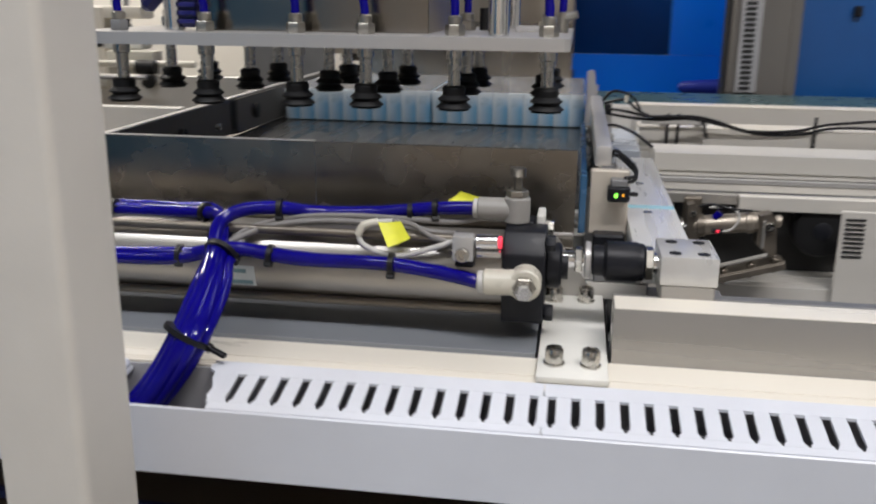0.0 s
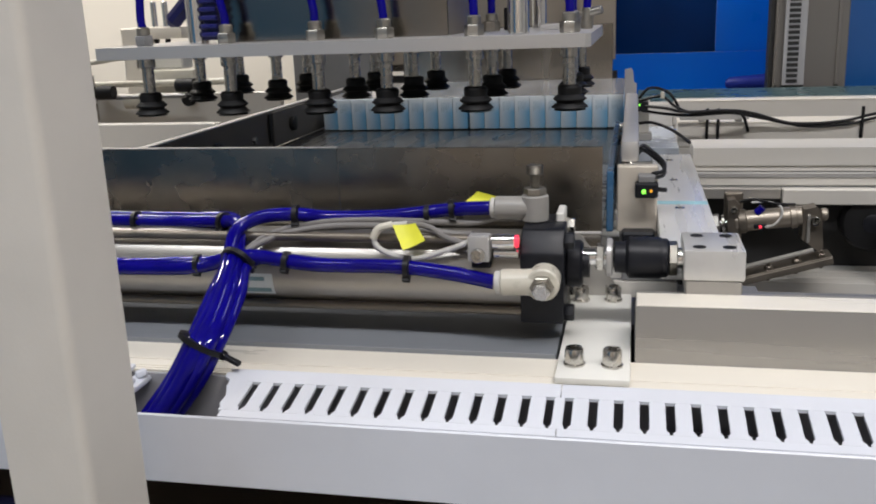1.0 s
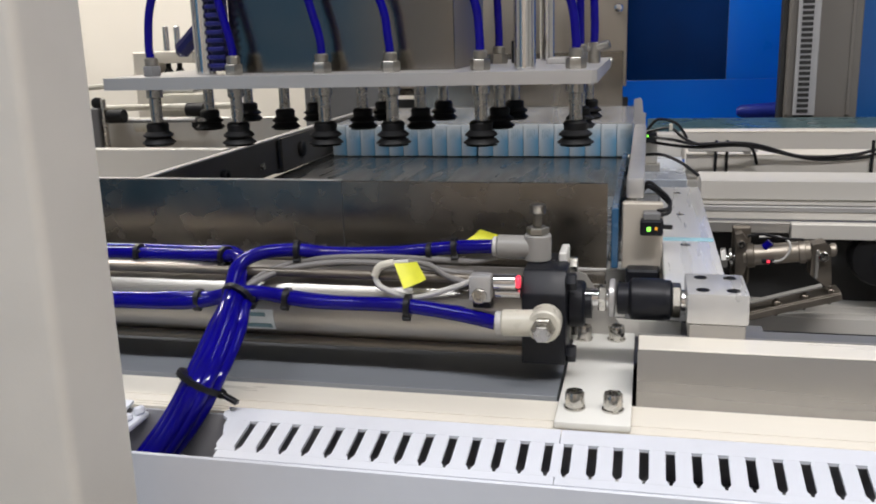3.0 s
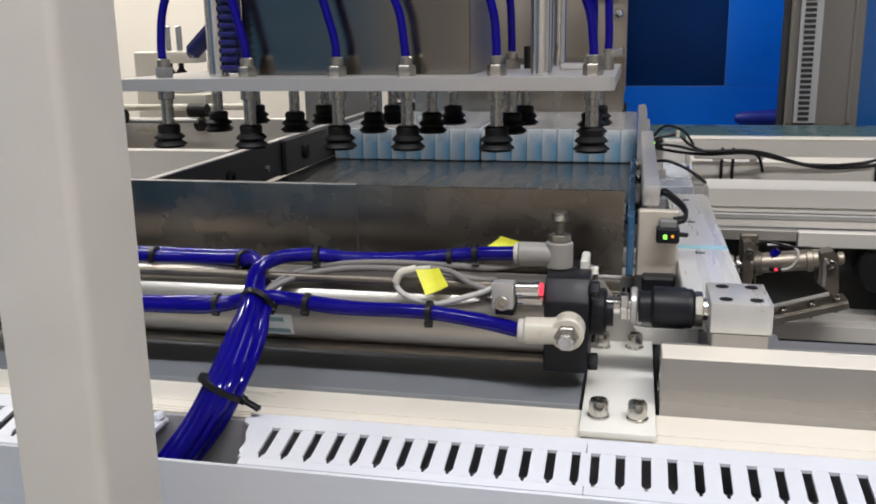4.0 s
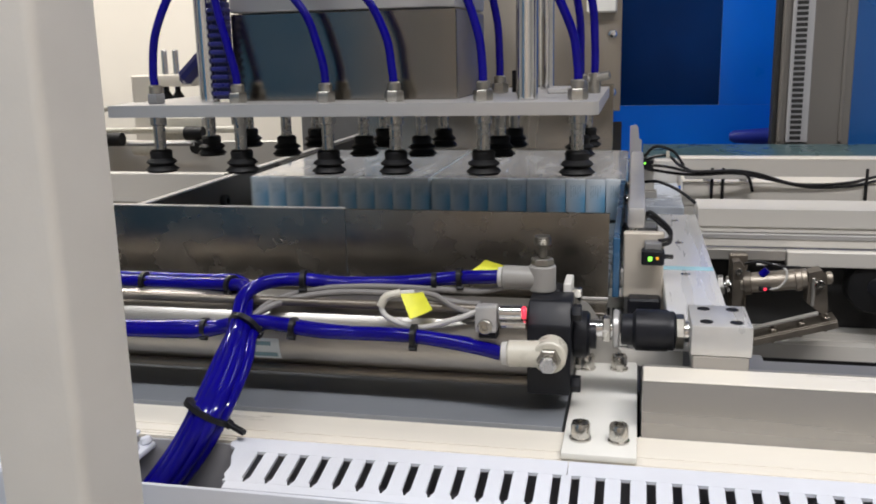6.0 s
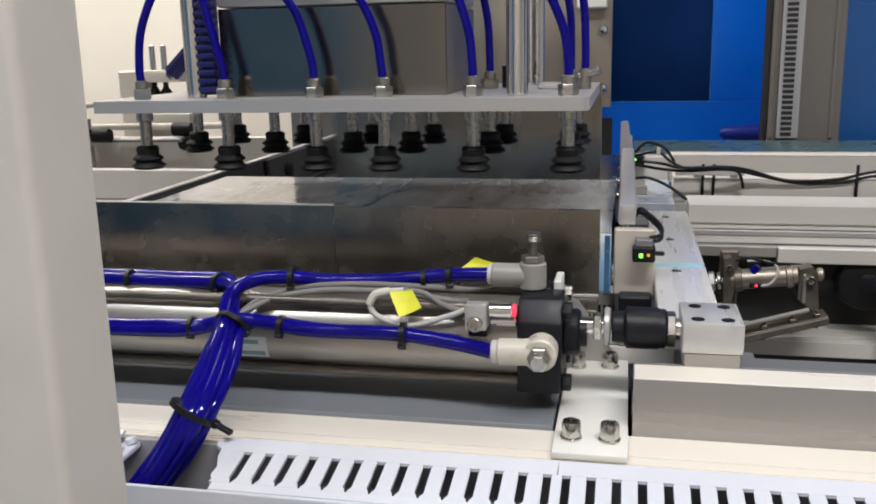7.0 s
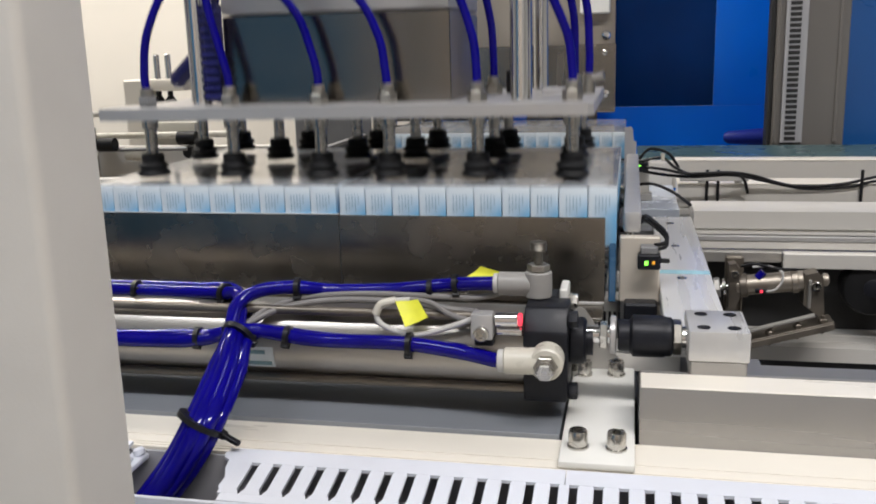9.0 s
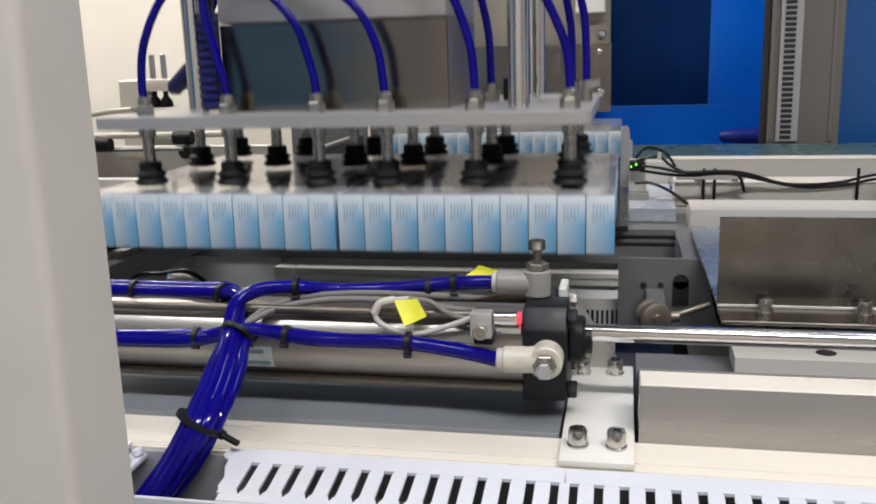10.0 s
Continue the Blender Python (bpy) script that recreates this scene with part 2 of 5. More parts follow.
def join(*bms):
    out = bms[0]
    for o in bms[1:]:
        me = bpy.data.meshes.new("tmp")
        o.to_mesh(me)
        o.free()
        out.from_mesh(me)
        bpy.data.meshes.remove(me)
    return out


def lathe(p, axis, profile, n=20):
    """profile: rows of radius and height along axis from p, closed with caps."""
    bm = bmesh.new()
    q = Vector(axis).normalized().to_track_quat("Z", "Y").to_matrix()
    p = Vector(p)
    rings = []
    for r, h in profile:
        rings.append([bm.verts.new(p + q @ Vector((r * math.cos(2 * math.pi * i / n), r * math.sin(2 * math.pi * i / n), h))) for i in range(n)])
    for a, c in zip(rings, rings[1:]):
        for i in range(n):
            bm.faces.new((a[i], a[(i + 1) % n], c[(i + 1) % n], c[i]))
    bm.faces.new(rings[0][::-1])
    bm.faces.new(rings[-1])
    return bm


def rod(p, q, r, n=16, b=0.0006):
    d = Vector(q) - Vector(p)
    L = d.length
    b = min(b, r * 0.4, L * 0.3)
    return lathe(p, d, [(r - b, 0), (r, b), (r, L - b), (r - b, L)], n)


def smooth_path(pts, per=8):
    pts = [Vector(p) for p in pts]
    out = []
    for i in range(len(pts) - 1):
        p0, p1, p2, p3 = pts[max(i - 1, 0)], pts[i], pts[i + 1], pts[min(i + 2, len(pts) - 1)]
        for k in range(per):
            t = k / per
            out.append(0.5 * (2 * p1 + (p2 - p0) * t + (2 * p0 - 5 * p1 + 4 * p2 - p3) * t * t + (3 * p1 - p0 - 3 * p2 + p3) * t ** 3))
    out.append(pts[-1])
    return out


def tube(pts, r, n=10, per=8):
    path = smooth_path(pts, per)
    bm = bmesh.new()
    rings, up = [], Vector((0.13, 0.31, 0.94))
    for i, p in enumerate(path):
        d = (path[min(i + 1, len(path) - 1)] - path[max(i - 1, 0)]).normalized()
        a = (up - d * up.dot(d)).normalized()
        up = a
        c = d.cross(a)
        rings.append([bm.verts.new(p + r * (a * math.cos(2 * math.pi * k / n) + c * math.sin(2 * math.pi * k / n))) for k in range(n)])
    for a, c in zip(rings, rings[1:]):
        for k in range(n):
            bm.faces.new((a[k], a[(k + 1) % n], c[(k + 1) % n], c[k]))
    bm.faces.new(rings[0][::-1])
    bm.faces.new(rings[-1])
    return bm


def prism(poly, axis, a0, a1):
    """A flat outline drawn out along an axis; the outline's two numbers are the other two axes in order."""
    bm = bmesh.new()
    def at(u, v, a):
        return {"x": (a, u, v), "y": (u, a, v), "z": (u, v, a)}[axis]
    lo = [bm.verts.new(at(u, v, a0)) for u, v in poly]
    hi = [bm.verts.new(at(u, v, a1)) for u, v in poly]
    n = len(poly)
    bm.faces.new(lo[::-1])
    bm.faces.new(hi)
    for i in range(n):
        bm.faces.new((lo[i], lo[(i + 1) % n], hi[(i + 1) % n], hi[i]))
    return bm


def bar(p, q, w, h, b=0.0005):
    """A straight bar of section w by h from p to q."""
    p, q = Vector(p), Vector(q)
    d = q - p
    bm = bx(-w / 2, w / 2, -h / 2, h / 2, 0, d.length, b)
    bm.transform(Matrix.Translation(p) @ d.to_track_quat("Z", "Y").to_matrix().to_4x4())
    return bm


def cap_screw(p, axis, r, h):
    """Socket head: outer wall, rim and a sunk six-sided socket."""
    s = r * 0.5
    return lathe(p, axis, [(r * 0.97, 0), (r, h * 0.06), (r, h * 0.86), (r * 0.9, h), (s, h), (s, h * 0.45), (0.0004, h * 0.42)], 18)


def hex_nut(p, axis, r, h):
    return lathe(p, axis, [(r * 0.9, 0), (r, h * 0.12), (r, h * 0.88), (r * 0.9, h)], 6)


def slotted_bar(x0, x1, y0, y1, z0, z1, face, grooves, depth=0.004, gw=0.006):
    """An extruded profile along x with grooves cut into one face. face: 'top' or 'front'."""
    pts = []
    if face == "top":
        pts = [(y0, z0), (y0, z1)]
        for g in grooves:
            pts += [(g - gw / 2, z1), (g - gw / 2, z1 - depth), (g + gw / 2, z1 - depth), (g + gw / 2, z1)]
        pts += [(y1, z1), (y1, z0)]
    else:
        pts = [(y1, z0), (y1, z1), (y0, z1)]
        for g in sorted(grooves, reverse=True):
            pts += [(y0, g + gw / 2), (y0 + depth, g + gw / 2), (y0 + depth, g - gw / 2), (y0, g - gw / 2)]
        pts += [(y0, z0)]
    return prism(pts, "x", x0, x1)


# ---- hall ----
solo("floor", bx(-5, 5, -4, 6, -0.05, 0, 0), M_FLOOR, "grey epoxy workshop floor", kind="structure")
solo("ceiling", bx(-5, 5, -4, 6, 3.6, 3.7, 0), M_HALL, "pale hall ceiling", kind="structure")
solo("wall_north", bx(-5, 5, 5.9, 6, 0.002, 3.598, 0), M_HALL, "pale painted hall wall", kind="structure")
solo("wall_south", bx(-5, 5, -4, -3.9, 0.002, 3.598, 0), M_HALL, "pale painted hall wall", kind="structure")
solo("wall_west", bx(-5, -4.9, -3.898, 5.898, 0.002, 3.598, 0), M_HALL, "pale painted hall wall", kind="structure")
solo("wall_east", bx(4.9, 5, -3.898, 5.898, 0.002, 3.598, 0), M_HALL, "pale painted hall wall", kind="structure")

# unseen blocks, added only to tint reflections in the polished head panel
ob = thing("blue_reflection_block", (-1.5, -2.3, 0), "unseen blue block added for the polished panel to reflect", "cabinet")
part("body", bx(-2.4, -0.915, -2.6, -2.1, 0.0, 2.1, 0.01), M_REFLECTED, ob)
part("plinth", bx(-2.38, -0.935, -2.098, -2.09, 0.0, 0.1, 0.002), M_DARK, ob)
wb = thing("beige_reflection_block", (0.3, -2.3, 0), "unseen beige block added for the polished panel to reflect", "cabinet")
part("body", bx(-0.895, 0.6, -2.6, -2.1, 0.0, 1.9, 0.01), M_SAND, wb)

# ---- machine frame ----
col = thing("frame_post", (-0.27, -0.18, 0), "grey-beige painted upright post of the machine frame", "post", kind="structure")
edge = [(-0.2535 + 0.0060 * math.sin(radians(a)), -0.1990 - 0.0060 * math.cos(radians(a))) for a in range(0, 91, 15)]
part("square_tube", prism([(-0.2980, -0.2030), (-0.2965, -0.2050)] + edge + [(-0.2475, -0.1515), (-0.2490, -0.1500), (-0.2965, -0.1500), (-0.2980, -0.1515)], "z", 0.0, 2.2), M_COLUMN, col)

rail = thing("support_rail", (0, -0.02, 0.86), "cream-white aluminium support rail along the machine front", "rail", kind="structure")
part("rail_body", slotted_bar(-1.3, 1.1, -0.0325, 0.0215, 0.84, 0.900, "top", [-0.0285, -0.0245, -0.012], 0.0008, 0.0016), M_RAIL, rail)
bed = thing("machine_bed", (0, 0.2, 0.86), "dark grey steel bed plate under the cylinder", "plate", kind="structure")
part("bed_plate", bx(-1.3, -0.014, 0.0220, 0.14, 0.84, 0.9035, 0.0002), M_BED, bed)
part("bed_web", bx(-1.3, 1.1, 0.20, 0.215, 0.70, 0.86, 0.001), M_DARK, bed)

prof = thing("front_profile", (0.5, 0.02, 0.90), "silver aluminium profile, its lit top painted as a cream strip", "rail", kind="structure")
# light on the top face is put into a cream strip over greyer metal
part("lit_strip", bx(0.0425, 1.1, 0.0225, 0.0520, 0.9422, 0.9430, 0.0002), M_RAIL, prof, "top face coloured cream for the light from above")
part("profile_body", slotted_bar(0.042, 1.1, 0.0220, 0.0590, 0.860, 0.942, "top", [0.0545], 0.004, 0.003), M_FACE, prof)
bedr = thing("slide_track", (0.5, 0.15, 0.86), "dark grey slide channel behind the profile", "rail", kind="structure")
part("channel_floor", slotted_bar(0.042, 1.1, 0.061, 0.2175, 0.860, 0.8945, "top", [0.075, 0.120], 0.006, 0.010), M_GREY, bedr)
part("channel_end", bx(0.0425, 0.0525, 0.100, 0.160, 0.8947, 0.9035, 0.001), M_DARK, bedr)
part("channel_back", bx(0.042, 0.150, 0.2178, 0.2350, 0.860, 0.8940, 0.0005), M_GREY, bedr)

# ---- wire duct along the front ----
duct = thing("wire_duct", (0, -0.08, 0.85), "white slotted plastic wire duct running along the machine front", "wire duct")
part("cover", bx(-1.3, 1.1, -0.1015, -0.099, 0.849, 0.8985, 0.0008), M_DUCT, duct, "smooth white snap-on cover")
part("bottom", bx(-1.3, 1.1, -0.0985, -0.047, 0.849, 0.851, 0), M_DUCT_SHADE, duct)
part("back_wall", bx(-1.3, 1.1, -0.0475, -0.0450, 0.8515, 0.9040, 0), M_DUCT_SHADE, duct)


def lean(bm):
    for v in bm.verts:
        v.co.z += 0.0020 + 0.19 * (v.co.y + 0.0985)
    return bm


for a, c in ((-1.3, -0.312), (-0.2205, -0.0048), (-0.0042, 1.1)):
    part("front_lip", lean(bx(a, c, -0.0988, -0.0914, 0.8945, 0.89685, 0)), M_DUCT, duct)
    part("rear_lip", lean(bx(a, c, -0.0590, -0.0445, 0.8946, 0.89685, 0)), M_DUCT, duct)
part("torn_edge", lean(prism([(-0.2240, -0.0988), (-0.2206, -0.0988), (-0.2206, -0.0446), (-0.2370, -0.0446), (-0.2352, -0.0470), (-0.2385, -0.0505), (-0.2372, -0.0545), (-0.2325, -0.0575), (-0.2316, -0.0660), (-0.2275, -0.0760), (-0.2282, -0.0850), (-0.2240, -0.0915)], "z", 0.8946, 0.8968)), M_DUCT, duct, "raggedly cut duct edge")
part("white_clip", join(bx(-0.3110, -0.2975, -0.076, -0.048, 0.8985, 0.9035, 0.0022, 2), rod((-0.3060, -0.066, 0.9030), (-0.3060, -0.066, 0.9075), 0.0050, 16, 0.0015), rod((-0.3010, -0.055, 0.9030), (-0.3030, -0.054, 0.9090), 0.0042, 14, 0.0015)), M_DUCT, duct)
part("inner_cable", tube([(-1.2, -0.07, 0.858), (-0.6, -0.075, 0.862), (-0.2, -0.06, 0.86), (-0.06, -0.065, 0.864), (0.0, -0.06, 0.878), (0.06, -0.075, 0.882), (0.14, -0.06, 0.872), (0.2, -0.075, 0.864), (0.6, -0.065, 0.86), (1.0, -0.068, 0.858)], 0.006), M_CABLE, duct)
part("inner_cable", tube([(-0.24, -0.06, 0.86), (-0.08, -0.08, 0.864), (0.0, -0.07, 0.874), (0.1, -0.055, 0.880), (0.3, -0.06, 0.86), (0.9, -0.07, 0.866)], 0.005), M_TIE, duct)
part("inner_cable", tube([(-0.1, -0.085, 0.856), (-0.02, -0.075, 0.872), (0.04, -0.05, 0.876), (0.12, -0.065, 0.868), (0.5, -0.08, 0.858)], 0.004), M_CABLEW, duct)
finger = lean(prism([(-0.0040, -0.0592), (0.0040, -0.0592), (0.0046, -0.0603), (0.0049, -0.0622), (0.0049, -0.0862), (0.0055, -0.0880), (0.0066, -0.0890), (0.0069, -0.0916), (-0.0069, -0.0916), (-0.0066, -0.0890), (-0.0055, -0.0880), (-0.0049, -0.0862), (-0.0049, -0.0622), (-0.0046, -0.0603)], "z", 0.8946, 0.8969))
slots = [-0.2120 + 0.0155 * k for k in range(14)] + [0.0010 + 0.0156 * k for k in range(68)]
mids = [-0.2195] + [0.5 * (a + c) for a, c in zip(slots, slots[1:])] + [-0.321 - 0.0160 * i for i in range(30)]
f0 = part("finger", finger, M_DUCT, duct)
for k, x in enumerate(mids):
    o = f0 if k == 0 else f0.copy()
    if k:
        scene.collection.objects.link(o)
    o.location.x = x
    if -0.0105 < x < 0.001:
        o.scale.x = 0.66

# ---- pneumatic cylinder ----
AY, AZ, BZ = 0.078, 0.957, 0.951
cyl = thing("pneumatic_cylinder", (-0.2, AY, 0.906), "silver pneumatic cylinder with black end blocks on a white bracket", "cylinder")
part("barrel", lathe((-0.62, AY, BZ), (1, 0, 0), [(0.0305, 0), (0.0315, 0.001), (0.0315, 0.578), (0.0305, 0.579)], 48), M_BARREL, cyl)
blk = prism([(0.045, 0.9185), (0.045, 0.972), (0.0575, 0.9885), (0.0855, 0.9885), (0.0855, 0.9185)], "x", -0.0425, -0.0100)
bmesh.ops.bevel(blk, geom=blk.edges[:], offset=0.0018, segments=2, affect="EDGES", profile=0.5)
eb = part("end_block", blk, M_BLACK, cyl, "black anodised end block")
part("end_block", bx(-0.0425, -0.0195, 0.0856, 0.111, 0.9185, 0.9885, 0.002), M_BLACK, cyl)
part("end_block", bx(-0.652, -0.620, 0.045, 0.111, 0.9185, 0.9885, 0.004, 2), M_BLACK, cyl)
for ty, tz in ((0.0535, 0.9255), (0.1025, 0.9255), (0.0535, 0.981), (0.1025, 0.981)):
    part("tie_rod", rod((-0.62, ty, tz), (-0.0425, ty, tz), 0.0036, 12), M_MECH, cyl)
    part("tie_nut", hex_nut((-0.0099 if ty < 0.08 else -0.0127, ty, tz), (1, 0, 0), 0.0065, 0.007), M_BLACK if ty < 0.08 else M_BOLT, cyl)
part("rod_gland", lathe((-0.0098, AY, AZ), (1, 0, 0), [(0.017, 0), (0.018, 0.001), (0.018, 0.010), (0.016, 0.012), (0.011, 0.012), (0.011, 0.017)], 28), M_BLACK, cyl)
def sticker(x0, x1, a0, a1, r):
    """A patch that follows the barrel between two angles below the horizontal."""
    bm = bmesh.new()
    rows = []
    for k in range(9):
        a = radians(a0 + (a1 - a0) * k / 8)
        rows.append([bm.verts.new((x, AY - q * math.cos(a), BZ + q * math.sin(a))) for q in (r, r + 0.0003) for x in (x0, x1)])
    for p, q in zip(rows, rows[1:]):
        bm.faces.new((p[2], p[3], q[3], q[2]))
        bm.faces.new((p[0], q[0], q[1], p[1]))
        bm.faces.new((p[0], p[2], q[2], q[0]))
        bm.faces.new((p[1], q[1], q[3], p[3]))
    bm.faces.new((rows[0][0], rows[0][1], rows[0][3], rows[0][2]))
    bm.faces.new((rows[8][0], rows[8][2], rows[8][3], rows[8][1]))
    return bm
A0, A1 = -32, 2
lab = part("sticker", sticker(-0.268, -0.2395, A0, A1, 0.0316), M_LABEL, cyl, "pale blue-white maker sticker with unreadable print")
part("print_bar", sticker(-0.260, -0.2465, A1 - 11, A1 - 5, 0.0319), M_LABELINK, lab)
part("print_bar", sticker(-0.264, -0.2420, A0 + 4, A0 + 11, 0.0319), M_LABELINK, lab)

brk = thing("cylinder_bracket", (0.014, 0.07, 0.9), "white painted steel foot bracket bolted to the rail", "bracket")
part("foot_plate", bx(-0.0115, 0.039, -0.0255, 0.165, 0.9008, 0.9058, 0.0012, 2), M_WHITE, brk)
part("upright_plate", bx(-0.0190, -0.0128, 0.086, 0.116, 0.906, 0.9945, 0.001), M_WHITE, brk)
part("gusset", prism([(-0.0125, 0.906), (0.028, 0.906), (0.028, 0.912), (-0.003, 0.958), (-0.0125, 0.962)], "y", 0.158, 0.1605), M_TRACK, brk)
for bxx, byy in ((0.0005, -0.001), (0.0265, -0.001), (-0.003, 0.143), (0.024, 0.145)):
    wsh = part("washer", lathe((bxx, byy, 0.9059), (0, 0, 1), [(0.0075, 0), (0.0075, 0.0014), (0.004, 0.0015)], 20), M_BOLT, brk)
    part("bolt", cap_screw((bxx, byy, 0.9073), (0, 0, 1), 0.0066, 0.0112), M_BOLT, brk, "bright socket head bolt")

# fittings
fl = thing("elbow_fitting", (-0.03, 0.03, 0.953), "ivory push-in elbow fitting with a steel banjo bolt", "fitting")
part("body", join(rod((-0.055, 0.034, 0.9537), (-0.030, 0.034, 0.9545), 0.0098, 20, 0.001), rod((-0.0240, 0.0255, 0.9545), (-0.0240, 0.0445, 0.9545), 0.0122, 24, 0.0012)), M_FITTING, fl)
part("release_ring", rod((-0.0595, 0.034, 0.9535), (-0.055, 0.034, 0.9537), 0.0085, 20), M_CABLEW, fl)
part("banjo_nut", hex_nut((-0.0240, 0.0195, 0.9540), (0, 1, 0), 0.0088, 0.006), M_BRASS, fl)
part("banjo_bolt", hex_nut((-0.0240, 0.0130, 0.9525), (0, 1, 0.1), 0.0068, 0.0070), M_BOLT, fl)

fu = thing("flow_control_valve", (-0.035, 0.085, 0.985), "grey flow control valve with a knurled metal screw", "valve")
part("body", join(rod((-0.066, 0.085, 0.9985), (-0.040, 0.085, 0.9985), 0.0092, 20, 0.001), rod((-0.0350, 0.085, 0.9888), (-0.0350, 0.085, 1.0090), 0.0105, 22, 0.001)), M_FITGREY, fu)
part("release_ring", rod((-0.0695, 0.085, 0.9985), (-0.066, 0.085, 0.9985), 0.0078, 18), M_CABLEW, fu)
part("lock_nut", hex_nut((-0.0350, 0.085, 1.0092), (0, 0, 1), 0.0088, 0.0055), M_BRASS, fu)
part("stem", rod((-0.0350, 0.085, 1.0147), (-0.0350, 0.085, 1.0245), 0.0034, 14), M_KNOB, fu)
knob_profile = [(0.0055, 0), (0.0066, 0.0008)] + [(0.0066 if i % 2 else 0.0061, 0.0012 + 0.0007 * i) for i in range(8)] + [(0.006, 0.0075), (0.004, 0.008)]
part("adjusting_knob", lathe((-0.0350, 0.085, 1.0245), (0, 0, 1), knob_profile, 16), M_KNOB, fu)

sw = thing("reed_switch", (-0.07, 0.04, 0.967), "aluminium clamp with a cylinder switch and glowing red end", "sensor")
part("clamp", bx(-0.0795, -0.0635, 0.034, 0.0475, 0.9685, 0.9880, 0.0015, 2), M_ALU, sw)
part("clamp_screw", cap_screw((-0.0715, 0.0338, 0.974), (0, -1, 0), 0.0055, 0.0045), M_BOLT, sw)
part("clamp_band", bx(-0.0780, -0.0640, 0.0405, 0.062, 0.9620, 0.9684, 0.001), M_BLACK, sw)
part("switch_body", rod((-0.0625, 0.043, 0.982), (-0.0455, 0.043, 0.9825), 0.0058, 18), M_CHROME, sw)
part("red_end", rod((-0.0455, 0.043, 0.9825), (-0.0428, 0.043, 0.9825), 0.0048, 16), M_RED, sw, "glowing red indicator end")
part("switch_body", rod((-0.0625, 0.050, 0.9715), (-0.043, 0.050, 0.9715), 0.0042, 14), M_CHROME, sw)

# ---- air hoses on the cylinder ----
hb = thing("air_hose_bundle", (-0.28, -0.06, 0.86), "bundle of glossy blue air hoses held by black cable ties", "hose")
R = 0.0056
def strand(dx, dy, tail):
    dx, dy = dx * 0.86, dy * 0.86
    low = [(-0.304 + dx, -0.074 + dy * 0.6, 0.856), (-0.284 + dx * 0.9, -0.070 + dy * 0.8, 0.880), (-0.266 + dx * 0.9, -0.062 + dy, 0.905), (-0.2545 + dx * 0.9, -0.048 + dy, 0.930), (-0.2535 + dx * 0.9, -0.012 + dy * 0.8, 0.952)]
    return low + tail
part("hose", tube(strand(0.0085, -0.0070, [(-0.256, 0.020, 0.968), (-0.246, 0.031, 0.9705), (-0.200, 0.034, 0.9640), (-0.133, 0.035, 0.9635), (-0.091, 0.035, 0.9590), (-0.060, 0.034, 0.9535)]), R, 14), M_HOSE, hb)
part("hose", tube(strand(-0.0050, -0.0085, [(-0.263, 0.022, 0.970), (-0.266, 0.045, 0.986), (-0.252, 0.058, 0.9945), (-0.224, 0.064, 0.9965), (-0.196, 0.078, 0.991), (-0.149, 0.086, 0.991), (-0.100, 0.086, 0.9965), (-0.066, 0.085, 0.9985)]), R, 14), M_HOSE, hb)
part("hose", tube(strand(-0.0125, 0.0045, [(-0.268, 0.030, 0.966), (-0.288, 0.036, 0.963), (-0.320, 0.036, 0.962), (-0.374, 0.036, 0.960), (-0.62, 0.036, 0.958)]), R, 14), M_HOSE, hb)
part("hose", tube(strand(0.0055, 0.0085, [(-0.262, 0.038, 0.974), (-0.272, 0.062, 0.988), (-0.292, 0.072, 0.988), (-0.335, 0.080, 0.9855), (-0.392, 0.080, 0.986), (-0.62, 0.080, 0.985)]), R, 14), M_HOSE, hb)
part("hose", tube(strand(-0.0020, 0.0015, [(-0.262, 0.034, 0.972), (-0.282, 0.080, 0.987), (-0.325, 0.091, 0.986), (-0.395, 0.0915, 0.986), (-0.62, 0.0915, 0.985)]), R, 14), M_HOSE, hb)
part("hose", tube(strand(0.0150, 0.0030, [(-0.250, 0.024, 0.964), (-0.240, 0.044, 0.966), (-0.200, 0.046, 0.962), (-0.120, 0.047, 0.958), (-0.085, 0.050, 0.956)]), R * 0.85, 14), M_HOSE, hb)

part("hose", tube(strand(0.0015, -0.0115, [(-0.259, 0.018, 0.970), (-0.270, 0.036, 0.9665), (-0.296, 0.0335, 0.9605), (-0.35, 0.0335, 0.9580), (-0.62, 0.033, 0.956)]), R, 14), M_HOSE, hb)


